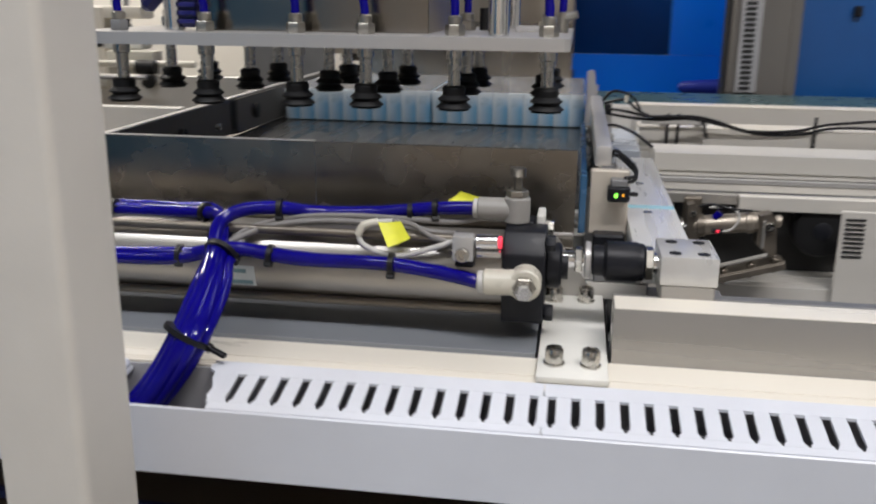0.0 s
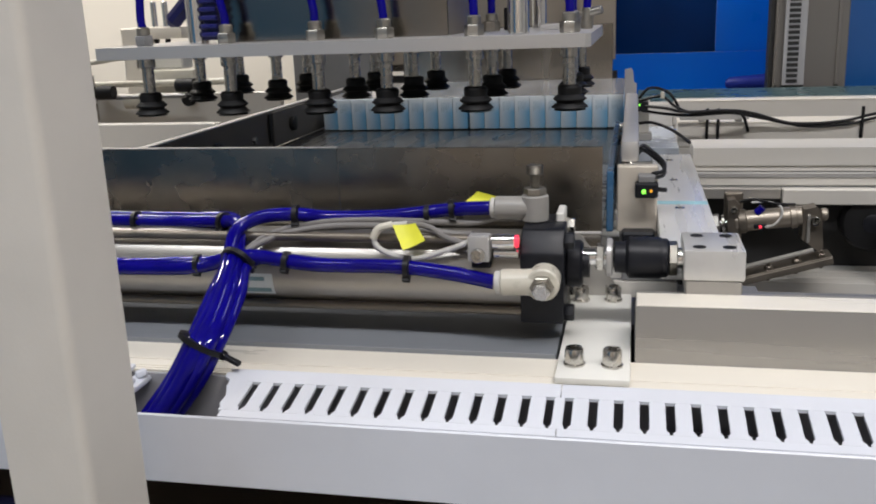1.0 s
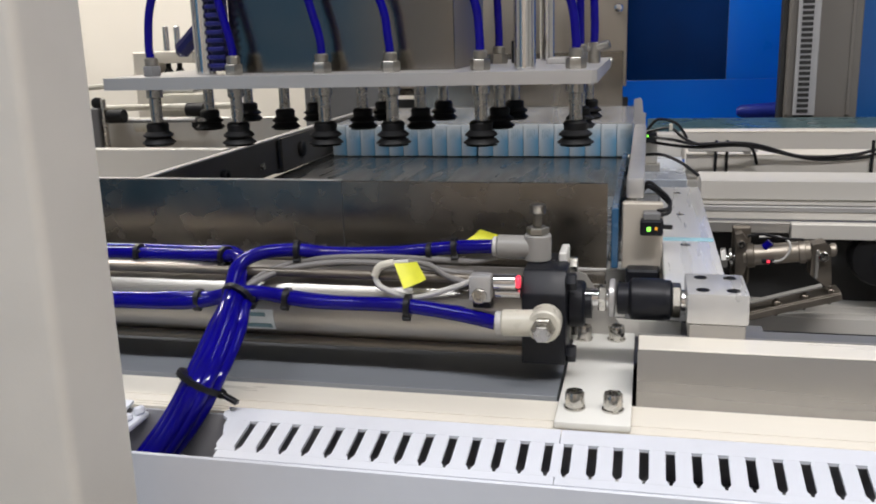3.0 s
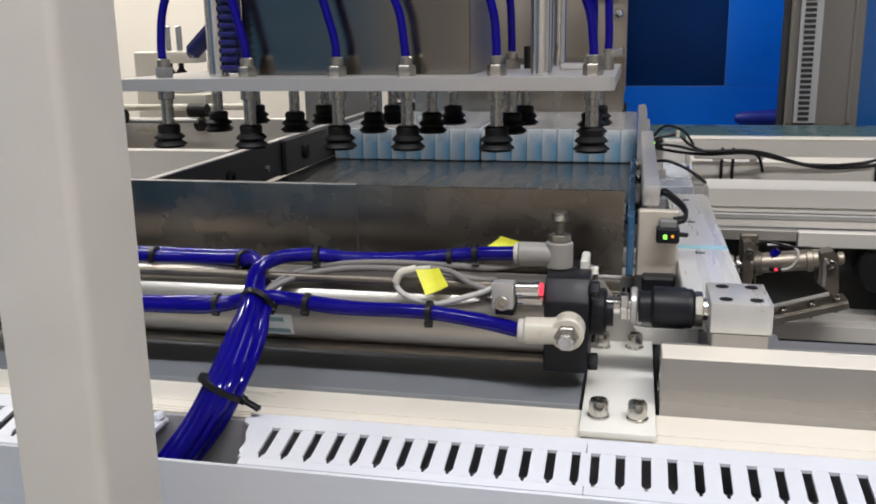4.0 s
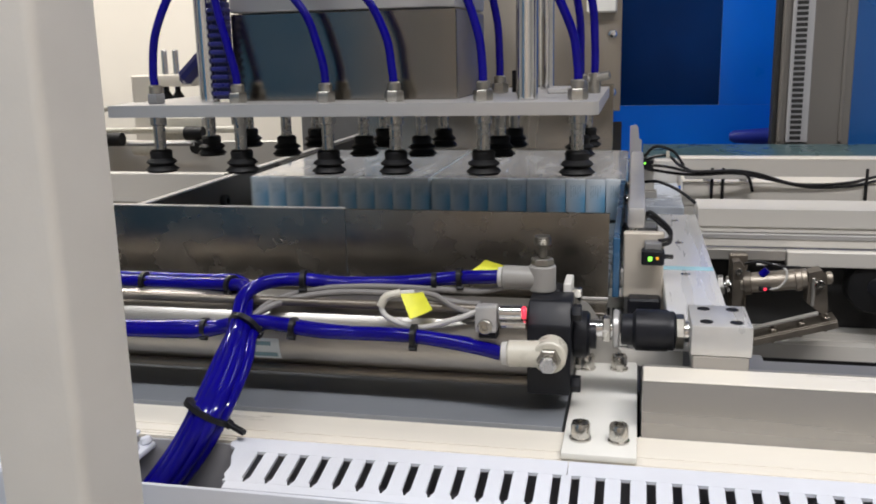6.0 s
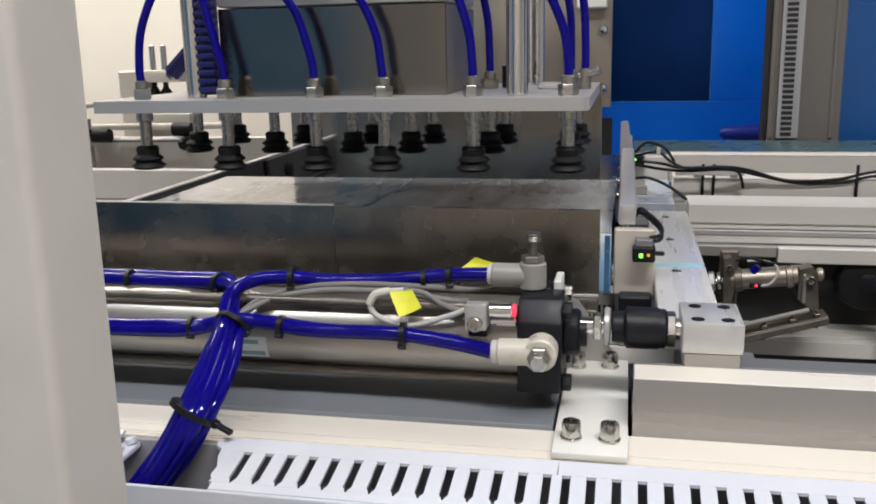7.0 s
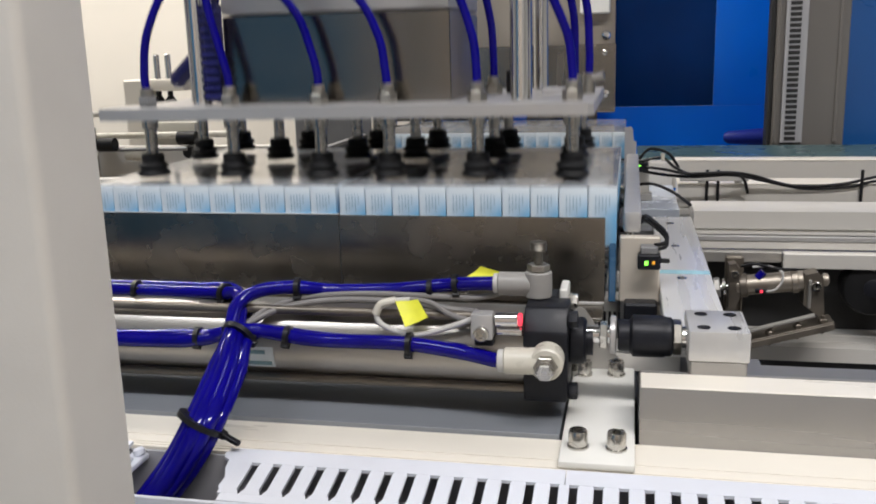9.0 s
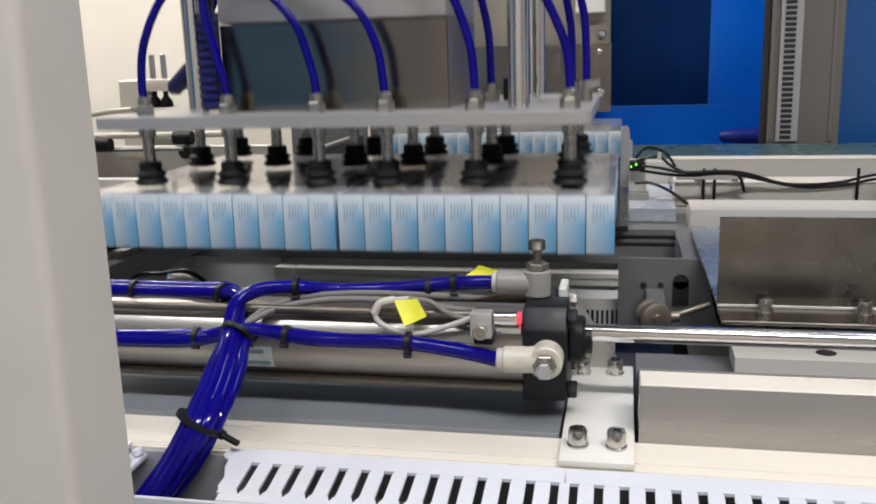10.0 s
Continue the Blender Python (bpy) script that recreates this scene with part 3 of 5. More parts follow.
def cable_tie(p, axis, r, tail, parent):
    q = Vector(axis).normalized()
    side = q.cross(Vector((0.3, -0.8, 0.5))).normalized()
    ring = lathe(Vector(p) - q * 0.0022, axis, [(r * 0.95, 0), (r + 0.0012, 0.0003), (r + 0.0012, 0.0041), (r * 0.95, 0.0044)], 22)
    tip = Vector(p) + side * (r - 0.001)
    return part("cable_tie", join(ring, bar(tip, tip + Vector(tail), 0.0042, 0.0034), bar(tip - q * 0.0001, tip + side * 0.004, 0.0060, 0.0050)), M_TIE, parent)
for p, axis, r, tail in (((-0.256, -0.048, 0.928), (0.45, 0.35, 0.85), 0.0166, (0.015, -0.004, -0.005)),
                         ((-0.258, 0.026, 0.968), (0.25, 0.8, 0.5), 0.0125, (0.003, -0.002, 0.006)),
                         ((-0.221, 0.033, 0.9665), (1, 0, -0.1), 0.0068, (0.002, -0.001, 0.010)),
                         ((-0.222, 0.063, 0.9965), (1, 0.1, 0.0), 0.0070, (0.001, 0, 0.009)),
                         ((-0.296, 0.0355, 0.9620), (1, 0, 0), 0.0068, (0.004, 0, 0.009)),
                         ((-0.126, 0.035, 0.963), (1, 0, 0), 0.0080, (0.001, 0.0, 0.012)),
                         ((-0.100, 0.086, 0.9965), (1, 0, 0.1), 0.0070, (0.001, 0.0, 0.010)),
                         ((-0.120, 0.086, 0.992), (1, 0, 0.1), 0.0070, (-0.001, 0.0, 0.012)),
                         ((-0.288, 0.071, 0.988), (1, -0.4, 0.0), 0.0070, (0.001, 0.0, 0.008)),
                         ((-0.372, 0.080, 0.986), (1, 0, 0.0), 0.0070, (0.003, 0.0, 0.009))):
    cable_tie(p, axis, r, tail, hb)

cb = thing("sensor_cable", (-0.15, 0.05, 0.97), "grey sensor cables looped over the cylinder hoses", "cable")
part("cable", tube([(-0.268, 0.030, 0.962), (-0.255, 0.042, 0.973), (-0.229, 0.055, 0.983), (-0.187, 0.060, 0.9885), (-0.134, 0.060, 0.9880), (-0.095, 0.058, 0.984), (-0.078, 0.052, 0.985)], 0.0026), M_CABLE, cb)
part("cable", tube([(-0.264, 0.040, 0.966), (-0.245, 0.052, 0.981), (-0.215, 0.066, 0.9880), (-0.170, 0.074, 0.9900), (-0.120, 0.080, 0.9880), (-0.085, 0.086, 0.986), (-0.062, 0.088, 0.991)], 0.0024), M_CABLE, cb)
part("loop", tube([(-0.078, 0.046, 0.982), (-0.095, 0.046, 0.975), (-0.124, 0.044, 0.9675), (-0.148, 0.045, 0.9735), (-0.154, 0.047, 0.983), (-0.146, 0.048, 0.991), (-0.128, 0.049, 0.9935)], 0.0022), M_CABLEW, cb)
part("loop", tube([(-0.128, 0.049, 0.9935), (-0.112, 0.050, 0.991), (-0.098, 0.049, 0.983), (-0.082, 0.047, 0.979)], 0.0022), M_CABLE, cb)
part("white_sleeve", tube([(-0.1545, 0.0465, 0.982), (-0.150, 0.0475, 0.9895), (-0.139, 0.0485, 0.9925)], 0.0032), M_FITTING, cb)

def paper_tag(name, corners, base):
    t = thing(name, base, "bright yellow folded paper tag on the cable", "tag")
    c = [Vector(v) for v in corners]
    n = (c[1] - c[0]).cross(c[3] - c[0]).normalized() * 0.0005
    bm = bmesh.new()
    cols = 6
    rows = []
    for side in (n, -n):
        for i in range(cols + 1):
            u = i / cols
            lift = n.normalized() * 0.0022 * math.sin(u * math.pi)
            rows.append((bm.verts.new(c[0].lerp(c[1], u) + side + lift), bm.verts.new(c[3].lerp(c[2], u) + side + lift)))
    k = cols + 1
    for i in range(cols):
        bm.faces.new((rows[i][0], rows[i + 1][0], rows[i + 1][1], rows[i][1]))
        bm.faces.new((rows[k + i][0], rows[k + i][1], rows[k + i + 1][1], rows[k + i + 1][0]))
        bm.faces.new((rows[i][0], rows[k + i][0], rows[k + i + 1][0], rows[i + 1][0]))
        bm.faces.new((rows[i][1], rows[i + 1][1], rows[k + i + 1][1], rows[k + i][1]))
    bm.faces.new((rows[0][0], rows[0][1], rows[k][1], rows[k][0]))
    bm.faces.new((rows[cols][0], rows[k + cols][0], rows[k + cols][1], rows[cols][1]))
    part("paper", bm, M_YELLOW, t)
    for f in (0.25, 0.42, 0.60):
        a, d = c[0].lerp(c[3], f), c[1].lerp(c[2], f)
        mid = n.normalized() * 0.0026
        part("print_line", bar(a.lerp(d, 0.24) + mid, a.lerp(d, 0.76) + mid, 0.0009, 0.0004, 0), M_TAGINK, t)
    return t
paper_tag("yellow_tag", ((-0.138, 0.0435, 0.9935), (-0.121, 0.0465, 0.9945), (-0.112, 0.038, 0.9835), (-0.129, 0.036, 0.9760)), (-0.125, 0.042, 0.985))
paper_tag("yellow_tag", ((-0.097, 0.092, 0.9985), (-0.081, 0.094, 1.0095), (-0.065, 0.092, 1.0055), (-0.072, 0.086, 1.0005)), (-0.08, 0.09, 1.0))

# ---- fixed deck and side wall of the trough ----
deck = thing("feed_deck", (-0.25, 0.95, 0.93), "scuffed grey steel feed deck behind the trough", "deck", kind="structure")
part("deck_plate", bx(-0.53, 0.035, 0.605, 1.325, 0.9350, 0.9425, 0.0008), M_DECK, deck)
part("deck_beam", slotted_bar(-0.62, 0.118, 0.62, 0.66, 0.888, 0.9345, "front", [0.914, 0.924], 0.008, 0.006), M_GREY, deck)
part("frame_side", bx(-0.600, -0.572, 0.25, 0.6195, 0.900, 0.9345, 0.001), M_GREY, deck)
lw = thing("trough_side_wall", (-0.53, 0.5, 0.94), "dark steel sliding side wall with a pale folded top edge", "side wall")
part("wall_sheet", bx(-0.536, -0.532, 0.245, 0.760, 0.946, 1.000, 0.0006), M_WALL, lw)
part("top_fold", bx(-0.543, -0.532, 0.245, 0.760, 1.0002, 1.0024, 0.0006), M_ALU, lw)
dw = thing("deck_side_wall", (-0.53, 1.0, 0.944), "dark oiled steel side wall of the feed deck", "side wall")
part("wall_sheet", bx(-0.536, -0.532, 0.762, 1.32, 0.944, 1.000, 0.0006), M_WALL, dw)
part("top_fold", bx(-0.543, -0.532, 0.762, 1.32, 1.0002, 1.0024, 0.0006), M_ALU, dw)
part("stop_block", bx(-0.5315, -0.5265, 0.772, 1.315, 0.9440, 0.9995, 0.001), M_WALL, dw)
part("stop_knob", lathe((-0.5264, 0.851, 0.973), (1, 0, 0), [(0.012, 0), (0.013, 0.002), (0.012, 0.007), (0.006, 0.009)], 18), M_RUBBER, dw)
part("slot_insert", bx(-0.5316, -0.5285, 0.762, 0.7715, 0.952, 0.998, 0.001), M_RUBBER, dw)
part("screw", cap_screw((-0.5318, 0.700, 0.965), (1, 0, 0), 0.005, 0.005), M_BOLT, lw)
part("screw", cap_screw((-0.5318, 0.568, 0.972), (1, 0, 0), 0.009, 0.008), M_RUBBER, lw)

# ---- sliding gates: each a folded sheet with a floor plate ----
def gate_foot(x0, x1, owner):
    """The ledge in front of a gate sheet, its fold line and the standing bolts."""
    part("fold_line", bx(x0, x1, 0.2350, 0.2363, 0.9405, 0.9432, 0.0004), M_ALU, owner)
    part("ledge", bx(x0, x1, 0.1930, 0.2363, 0.9370, 0.9402, 0.0008), M_PUSH, owner, "warm polished steel ledge")
    for bxx in (x0 + 0.040, x0 + 0.122, x0 + 0.20):
        part("washer", rod((bxx, 0.2250, 0.9403), (bxx, 0.2250, 0.9414), 0.0080, 18, 0.0002), M_BOLT, owner)
        part("bolt", cap_screw((bxx, 0.2250, 0.9414), (0, 0, 1), 0.0062, 0.0110), M_BOLT, owner, "bright socket head bolt")


def gate(name, x0, x1, label):
    g = thing(name, ((x0 + x1) / 2, 0.3, 0.93), label, "gate")
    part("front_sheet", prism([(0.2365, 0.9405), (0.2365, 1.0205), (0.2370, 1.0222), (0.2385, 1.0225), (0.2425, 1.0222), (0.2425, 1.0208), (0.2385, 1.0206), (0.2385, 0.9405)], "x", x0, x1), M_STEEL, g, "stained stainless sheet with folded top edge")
    part("floor_plate", bx(x0, x1, 0.2388, 0.600, 0.9400, 0.9438, 0.0006), M_SHEEN, g, "smooth bright stainless floor plate")
    gate_foot(x0, x1, g)
    return g
def gate_edge(g):
    # thin paler aluminium strip along the left gate's fold
    part("bright_edge", bx(-0.640, -0.2436, 0.2363, 0.2430, 1.0227, 1.0236, 0.0002), M_ALU, g, "paler strip along the folded edge")


gate_left = gate("sliding_gate", -0.640, -0.2436, "stained stainless sliding gate of the trough")

gate_edge(gate_left)

# ---- carriage with the right gate ----
car = thing("slide_carriage", (0.08, 0.08, 0.921), "aluminium slide carriage with push rod, cross beam and steel gate", "carriage")
RZ = 0.9625
part("push_rod", rod((-0.50, AY, RZ), (0.022, AY, RZ), 0.0068, 24), M_CHROME, car)
part("jam_nut", hex_nut((0.012, AY, RZ), (1, 0, 0), 0.0105, 0.006), M_BOLT, car)
part("flange_ring", lathe((0.0195, AY, RZ), (1, 0, 0), [(0.013, 0), (0.0145, 0.0008), (0.0145, 0.004), (0.013, 0.005)], 24), M_ALU, car)
part("coupling", lathe((0.0255, AY, RZ), (1, 0, 0), [(0.0105, 0), (0.0120, 0.001), (0.0120, 0.0085), (0.0135, 0.0095), (0.0158, 0.0110), (0.0158, 0.0335), (0.0148, 0.0350), (0.0148, 0.0385), (0.0130, 0.040)], 32), M_BLACK, car, "black floating joint")
part("jam_nut", hex_nut((0.0655, AY, RZ), (1, 0, 0), 0.0135, 0.0065), M_BRASS, car)
part("stud", rod((0.066, AY, RZ), (0.078, AY, RZ), 0.008, 16), M_CHROME, car)
part("clamp_block", bx(0.0755, 0.1180, 0.0515, 0.108, 0.9530, 0.9755, 0.0012, 2), M_ALUY, car, "milled aluminium clamp block with four sunk screws")
for hx in (0.0865, 0.1075):
    for hy in (0.062, 0.096):
        part("sunk_screw", lathe((hx, hy, 0.9756), (0, 0, 1), [(0.0048, 0), (0.0048, 0.0003), (0.0042, 0.0004), (0.0042, 0.0001), (0.0004, 0.0001)], 18), M_RUBBER, car)
part("slide_block", bx(0.0770, 0.1165, 0.0525, 0.108, 0.9390, 0.9528, 0.001), M_FACE, car)
part("slide_foot", bx(0.0790, 0.1155, 0.064, 0.108, 0.8947, 0.9388, 0.001), M_GREY, car)
part("cross_beam", bx(0.0615, 0.1115, 0.1085, 0.611, 0.9360, 0.9555, 0.0015, 2), M_BEAM, car, "bright brushed aluminium cross beam")
for yy in (0.285, 0.43, 0.565):
    part("beam_screw", cap_screw((0.083, yy, 0.9550), (0, 0, 1), 0.0048, 0.0012), M_BOLT, car)
part("film_patch", bx(0.0625, 0.1105, 0.302, 0.316, 0.9556, 0.9559, 0), material("pale_blue_film", (0.42, 0.72, 0.80), 0.2, vary=0.05), car, "pale blue strip of protective film")
part("guard_block", bx(0.0240, 0.0610, 0.250, 0.262, 0.9400, 1.0025, 0.0012), M_GUARD, car)
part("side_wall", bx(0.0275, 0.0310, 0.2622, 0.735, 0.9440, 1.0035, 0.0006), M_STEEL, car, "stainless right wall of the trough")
part("wall_cap", bx(0.0270, 0.0435, 0.2622, 0.735, 1.0037, 1.0240, 0.0030, 2), M_ALU, car, "rounded grey aluminium cap bar")
for yy in (0.563, 0.678):
    part("wall_bolt", cap_screw((0.0274, yy, 0.982), (-1, 0, 0), 0.0065, 0.007), M_BOLT, car)
part("inner_strip", bx(0.0145, 0.0210, 0.2405, 0.62, 0.9420, 0.9990, 0.001), material("blue_film", (0.035, 0.11, 0.22), 0.25, vary=0.12, scale=40, coat=0.3), car, "blue filmed inner strip")
part("motor_stub", bx(0.0290, 0.0590, 0.2300, 0.2500, 0.9230, 0.9440, 0.002), M_BLACK, car)
sen = part("photo_sensor", bx(0.0405, 0.0610, 0.2330, 0.2480, 0.9755, 0.9895, 0.0015), M_BLACK, car, "small black photo sensor with lit lamps")
part("sensor_bracket", bx(0.0430, 0.0585, 0.2340, 0.2495, 0.9896, 0.9965, 0.001), M_GREY, sen)
part("green_lamp", bx(0.0465, 0.0500, 0.2318, 0.2332, 0.9800, 0.9838, 0.0004), M_GREEN, sen)
part("amber_lamp", bx(0.0535, 0.0560, 0.2318, 0.2332, 0.9812, 0.9838, 0.0004), M_ORANGE, sen)
for dz in (0, 0.004):
    part("sensor_cable", tube([(0.056, 0.242, 0.993 + dz), (0.0655, 0.250, 0.994 + dz), (0.066, 0.262, 1.000 + dz), (0.056, 0.275, 1.008 + dz), (0.047, 0.285, 1.012 + dz), (0.042, 0.31, 1.003)], 0.0018), M_TIE, car)
part("cable_stub", rod((0.0565, 0.252, 0.9805), (0.0695, 0.256, 0.9790), 0.0022, 10), M_TIE, car)
for yy, zz in ((0.36, 0.985), (0.44, 0.99), (0.52, 0.985)):
    part("wall_screw", cap_screw((0.0311, yy, zz), (1, 0, 0), 0.0048, 0.006), M_BOLT, car)
x0, x1 = -0.2428, 0.0110
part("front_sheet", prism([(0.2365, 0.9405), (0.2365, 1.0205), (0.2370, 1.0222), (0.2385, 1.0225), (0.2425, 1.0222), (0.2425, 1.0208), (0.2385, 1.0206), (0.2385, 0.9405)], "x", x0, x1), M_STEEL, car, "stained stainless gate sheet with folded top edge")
part("floor_plate", bx(x0, x1, 0.2388, 0.600, 0.9400, 0.9438, 0.0006), material("pale_filmed_steel", (0.26, 0.31, 0.36), 0.28, 0.4, vary=0.1, scale=30), car, "floor plate with pale protective film")
gate_foot(x0, x1, car)
part("slide_bar", prism([(-0.233, 0.170), (0.0770, 0.170), (0.0770, 0.2150), (-0.228, 0.2150), (-0.233, 0.2100)], "z", 0.9010, 0.9150), M_PROFILE, car, "long pale slide bar with oval holes")
for hx in (-0.157, -0.060):
    part("oval_hole", lathe((hx, 0.191, 0.9151), (0, 0, 1), [(0.0085, 0), (0.0085, 0.0002), (0.0004, 0.0002)], 20), M_DARK, car)
part("bar_slot", bx(0.000, 0.0750, 0.1760, 0.1785, 0.9151, 0.9153, 0), M_DARK, car)
part("bar_foot", bx(0.030, 0.0745, 0.172, 0.200, 0.9155, 0.9368, 0.001), M_GREY, car)

# ---- support below the gates, seen once they part ----
sup = thing("gate_support", (0.07, 0.30, 0.86), "dark grey steel support plate with a slot and guide roller", "bracket", kind="structure")
part("support_plate", prism([(0.024, 0.850), (0.139, 0.850), (0.118, 0.9345), (0.024, 0.9345)], "y", 0.450, 0.458), M_GREY, sup)
part("side_rail", bx(0.096, 0.1180, 0.4585, 0.6195, 0.900, 0.9345, 0.001), M_GREY, sup)
part("slot", join(rod((0.0945, 0.4485, 0.908), (0.0945, 0.4499, 0.908), 0.009, 20, 0.0001), bx(0.0855, 0.1035, 0.4485, 0.4499, 0.880, 0.908, 0)), M_DARK, sup)
for hx in (0.053, 0.072):
    part("hole", rod((hx, 0.4485, 0.9035), (hx, 0.4499, 0.9035), 0.0035, 12, 0.0001), M_DARK, sup)
part("arm", bx(0.055, 0.075, 0.36, 0.449, 0.880, 0.900, 0.001), M_GREY, sup)
part("roller", lathe((0.0555, 0.350, 0.9000), (0.35, -0.9, 0), [(0.014, 0), (0.016, 0.002), (0.016, 0.008), (0.0135, 0.009), (0.0135, 0.016), (0.016, 0.017), (0.016, 0.024), (0.012, 0.026), (0.005, 0.026), (0.005, 0.031)], 28), M_BEIGE, sup)
part("roller_pin", join(rod((0.062, 0.345, 0.895), (0.088, 0.345, 0.898), 0.006, 12), rod((0.086, 0.345, 0.900), (0.118, 0.350, 0.910), 0.0034, 12)), M_BEIGE, sup)
ur = thing("under_rail", (-0.2, 0.5, 0.9), "white aluminium rails under the trough", "rail", kind="structure")
part("rail_upper", slotted_bar(-0.42, 0.028, 0.575, 0.600, 0.868, 0.884, "front", [0.876], 0.004, 0.004), M_WHITE, ur)
part("rail_lower", slotted_bar(-0.42, 0.028, 0.490, 0.540, 0.850, 0.872, "front", [0.866], 0.004, 0.004), M_WHITE, ur)
part("rail_post", bx(-0.452, -0.422, 0.58, 0.62, 0.722, 0.884, 0.001), M_WHITE, ur)
part("panel_left", bx(-0.600, -0.460, 0.630, 0.640, 0.722, 0.887, 0.001), M_WHITE, ur)
part("vent_panel", bx(-0.04, 0.028, 0.470, 0.475, 0.835, 0.880, 0.0005), M_WHITE, ur)
for i in range(11):
    part("vent_slot", bx(-0.036 + i * 0.0058, -0.0332 + i * 0.0058, 0.4688, 0.4699, 0.848, 0.866, 0), M_DARK, ur)
rl = thing("belt_roller", (-0.52, 0.42, 0.9), "small steel guide rollers with black cables under the trough", "roller")
part("roller", lathe((-0.50, 0.40, 0.910), (0.3, -0.9, 0.1), [(0.014, 0), (0.016, 0.002), (0.016, 0.016), (0.010, 0.018)], 24), M_CHROME, rl)
part("roller", lathe((-0.465, 0.395, 0.900), (0.3, -0.9, 0.1), [(0.009, 0), (0.010, 0.002), (0.010, 0.014), (0.006, 0.016)], 20), M_CHROME, rl)
part("cable", tube([(-0.58, 0.40, 0.900), (-0.55, 0.39, 0.918), (-0.52, 0.385, 0.921), (-0.48, 0.385, 0.924), (-0.45, 0.39, 0.90)], 0.0025), M_TIE, rl)
solo("lower_shelf", bx(-1.3, 1.1, 0.22, 1.6, 0.70, 0.72, 0), M_GREY, "grey lower shelf of the machine", kind="structure")
solo("lower_back_board", bx(-1.3, 0.02, 0.66, 0.68, 0.725, 0.88, 0), M_WHITE, "pale board under the feed deck", kind="structure")

# ---- right-hand conveyor rails ----
rr = thing("conveyor_rail", (0.6, 0.7, 0.9), "silver grooved aluminium conveyor side rails", "rail", kind="structure")
part("rail_near", slotted_bar(0.115, 1.1, 0.62, 0.70, 0.932, 0.962, "front", [0.9375], 0.004, 0.003), M_PROFILE, rr)
part("rail_lip", bx(0.115, 1.1, 0.612, 0.6195, 0.9245, 0.9310, 0.0006), M_ALU, rr)
part("rail_low", bx(0.115, 1.1, 0.6135, 0.68, 0.914, 0.9242, 0.0008), M_PROFILE, rr)
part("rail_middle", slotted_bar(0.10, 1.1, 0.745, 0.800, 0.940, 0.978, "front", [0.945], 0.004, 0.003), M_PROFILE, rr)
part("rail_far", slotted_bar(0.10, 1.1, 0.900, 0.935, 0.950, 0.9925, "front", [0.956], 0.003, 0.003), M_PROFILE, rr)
part("cross_bar", bx(0.102, 0.196, 0.735, 0.7445, 0.9845, 0.9930, 0.001), M_ALU, rr)
part("bar_post", bx(0.128, 0.138, 0.7455, 0.752, 0.9785, 0.9920, 0.001), M_ALU, rr)
part("bar_post", bx(0.178, 0.188, 0.7455, 0.752, 0.9785, 0.9920, 0.001), M_ALU, rr)
# thin cream sheets paint the light on the rails' top faces
part("lit_cap", bx(0.10, 1.1, 0.8995, 0.936, 0.9928, 0.9950, 0.0008), M_RAIL, rr)
part("lit_cap", bx(0.10, 1.1, 0.7445, 0.801, 0.9783, 0.9800, 0.0006), M_RAIL, rr)
part("end_plate", bx(0.0365, 0.0995, 0.672, 0.897, 0.9350, 0.9550, 0.001), material("pale_filmed_aluminium", (0.55, 0.60, 0.68), 0.28, 0.25, vary=0.08, scale=25), rr, "pale plate under blue-white film")
part("end_cap", bx(0.0430, 0.0993, 0.9000, 0.9355, 0.935, 0.9905, 0.001), M_PROFILE, rr)
part("end_guard", prism([(0.0228, 0.9430), (0.0420, 0.9430), (0.0420, 1.0200), (0.0375, 1.0220), (0.0360, 1.0400), (0.0330, 1.0450), (0.0228, 1.0430)], "y", 0.9385, 0.9410), M_STRIP, rr, "grey folded guard sheet")
part("inner_tray", bx(0.10, 1.1, 0.8005, 0.8995, 0.935, 0.945, 0.0005), M_GREY, rr)
belt = thing("teal_belt", (0.6, 1.1, 0.98), "teal glossy conveyor belt behind the rails", "belt", kind="structure")
part("belt_top", bx(0.045, 1.4, 0.9365, 1.20, 0.978, 0.986, 0.003, 2), M_TEAL, belt)
low = thing("lower_cover", (0.6, 0.5, 0.88), "grey cover strips under the conveyor rail", "cover", kind="structure")
part("strip", bx(0.225, 1.1, 0.595, 0.612, 0.893, 0.9125, 0.001), M_PROFILE, low)
part("strip_left", bx(0.10, 0.224, 0.600, 0.614, 0.899, 0.9128, 0.001), M_TRACK, low)
# black sheets paint the shade under the conveyor
part("shade_back", bx(0.10, 1.1, 0.66, 0.67, 0.725, 0.895, 0), M_DARK, low)
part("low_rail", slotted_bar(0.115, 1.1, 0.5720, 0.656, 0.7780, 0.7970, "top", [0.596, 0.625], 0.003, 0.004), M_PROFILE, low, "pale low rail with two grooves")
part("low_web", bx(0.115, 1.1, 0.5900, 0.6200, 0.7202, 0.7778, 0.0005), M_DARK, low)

mech = thing("gripper_linkage", (0.22, 0.55, 0.85), "worn steel gripper cylinder with lever arms and red lamp", "linkage")
part("small_cylinder", rod((0.172, 0.556, 0.879), (0.250, 0.550, 0.8895), 0.0125, 24, 0.001), M_BEIGE, mech)
part("piston_rod", rod((0.128, 0.559, 0.873), (0.172, 0.556, 0.879), 0.004, 12), M_CHROME, mech)
part("lock_nut", lathe((0.146, 0.5580, 0.8755), (0.98, -0.08, 0.13), [(0.010, 0), (0.013, 0.001), (0.013, 0.007), (0.010, 0.008)], 6), M_TRACK, mech)
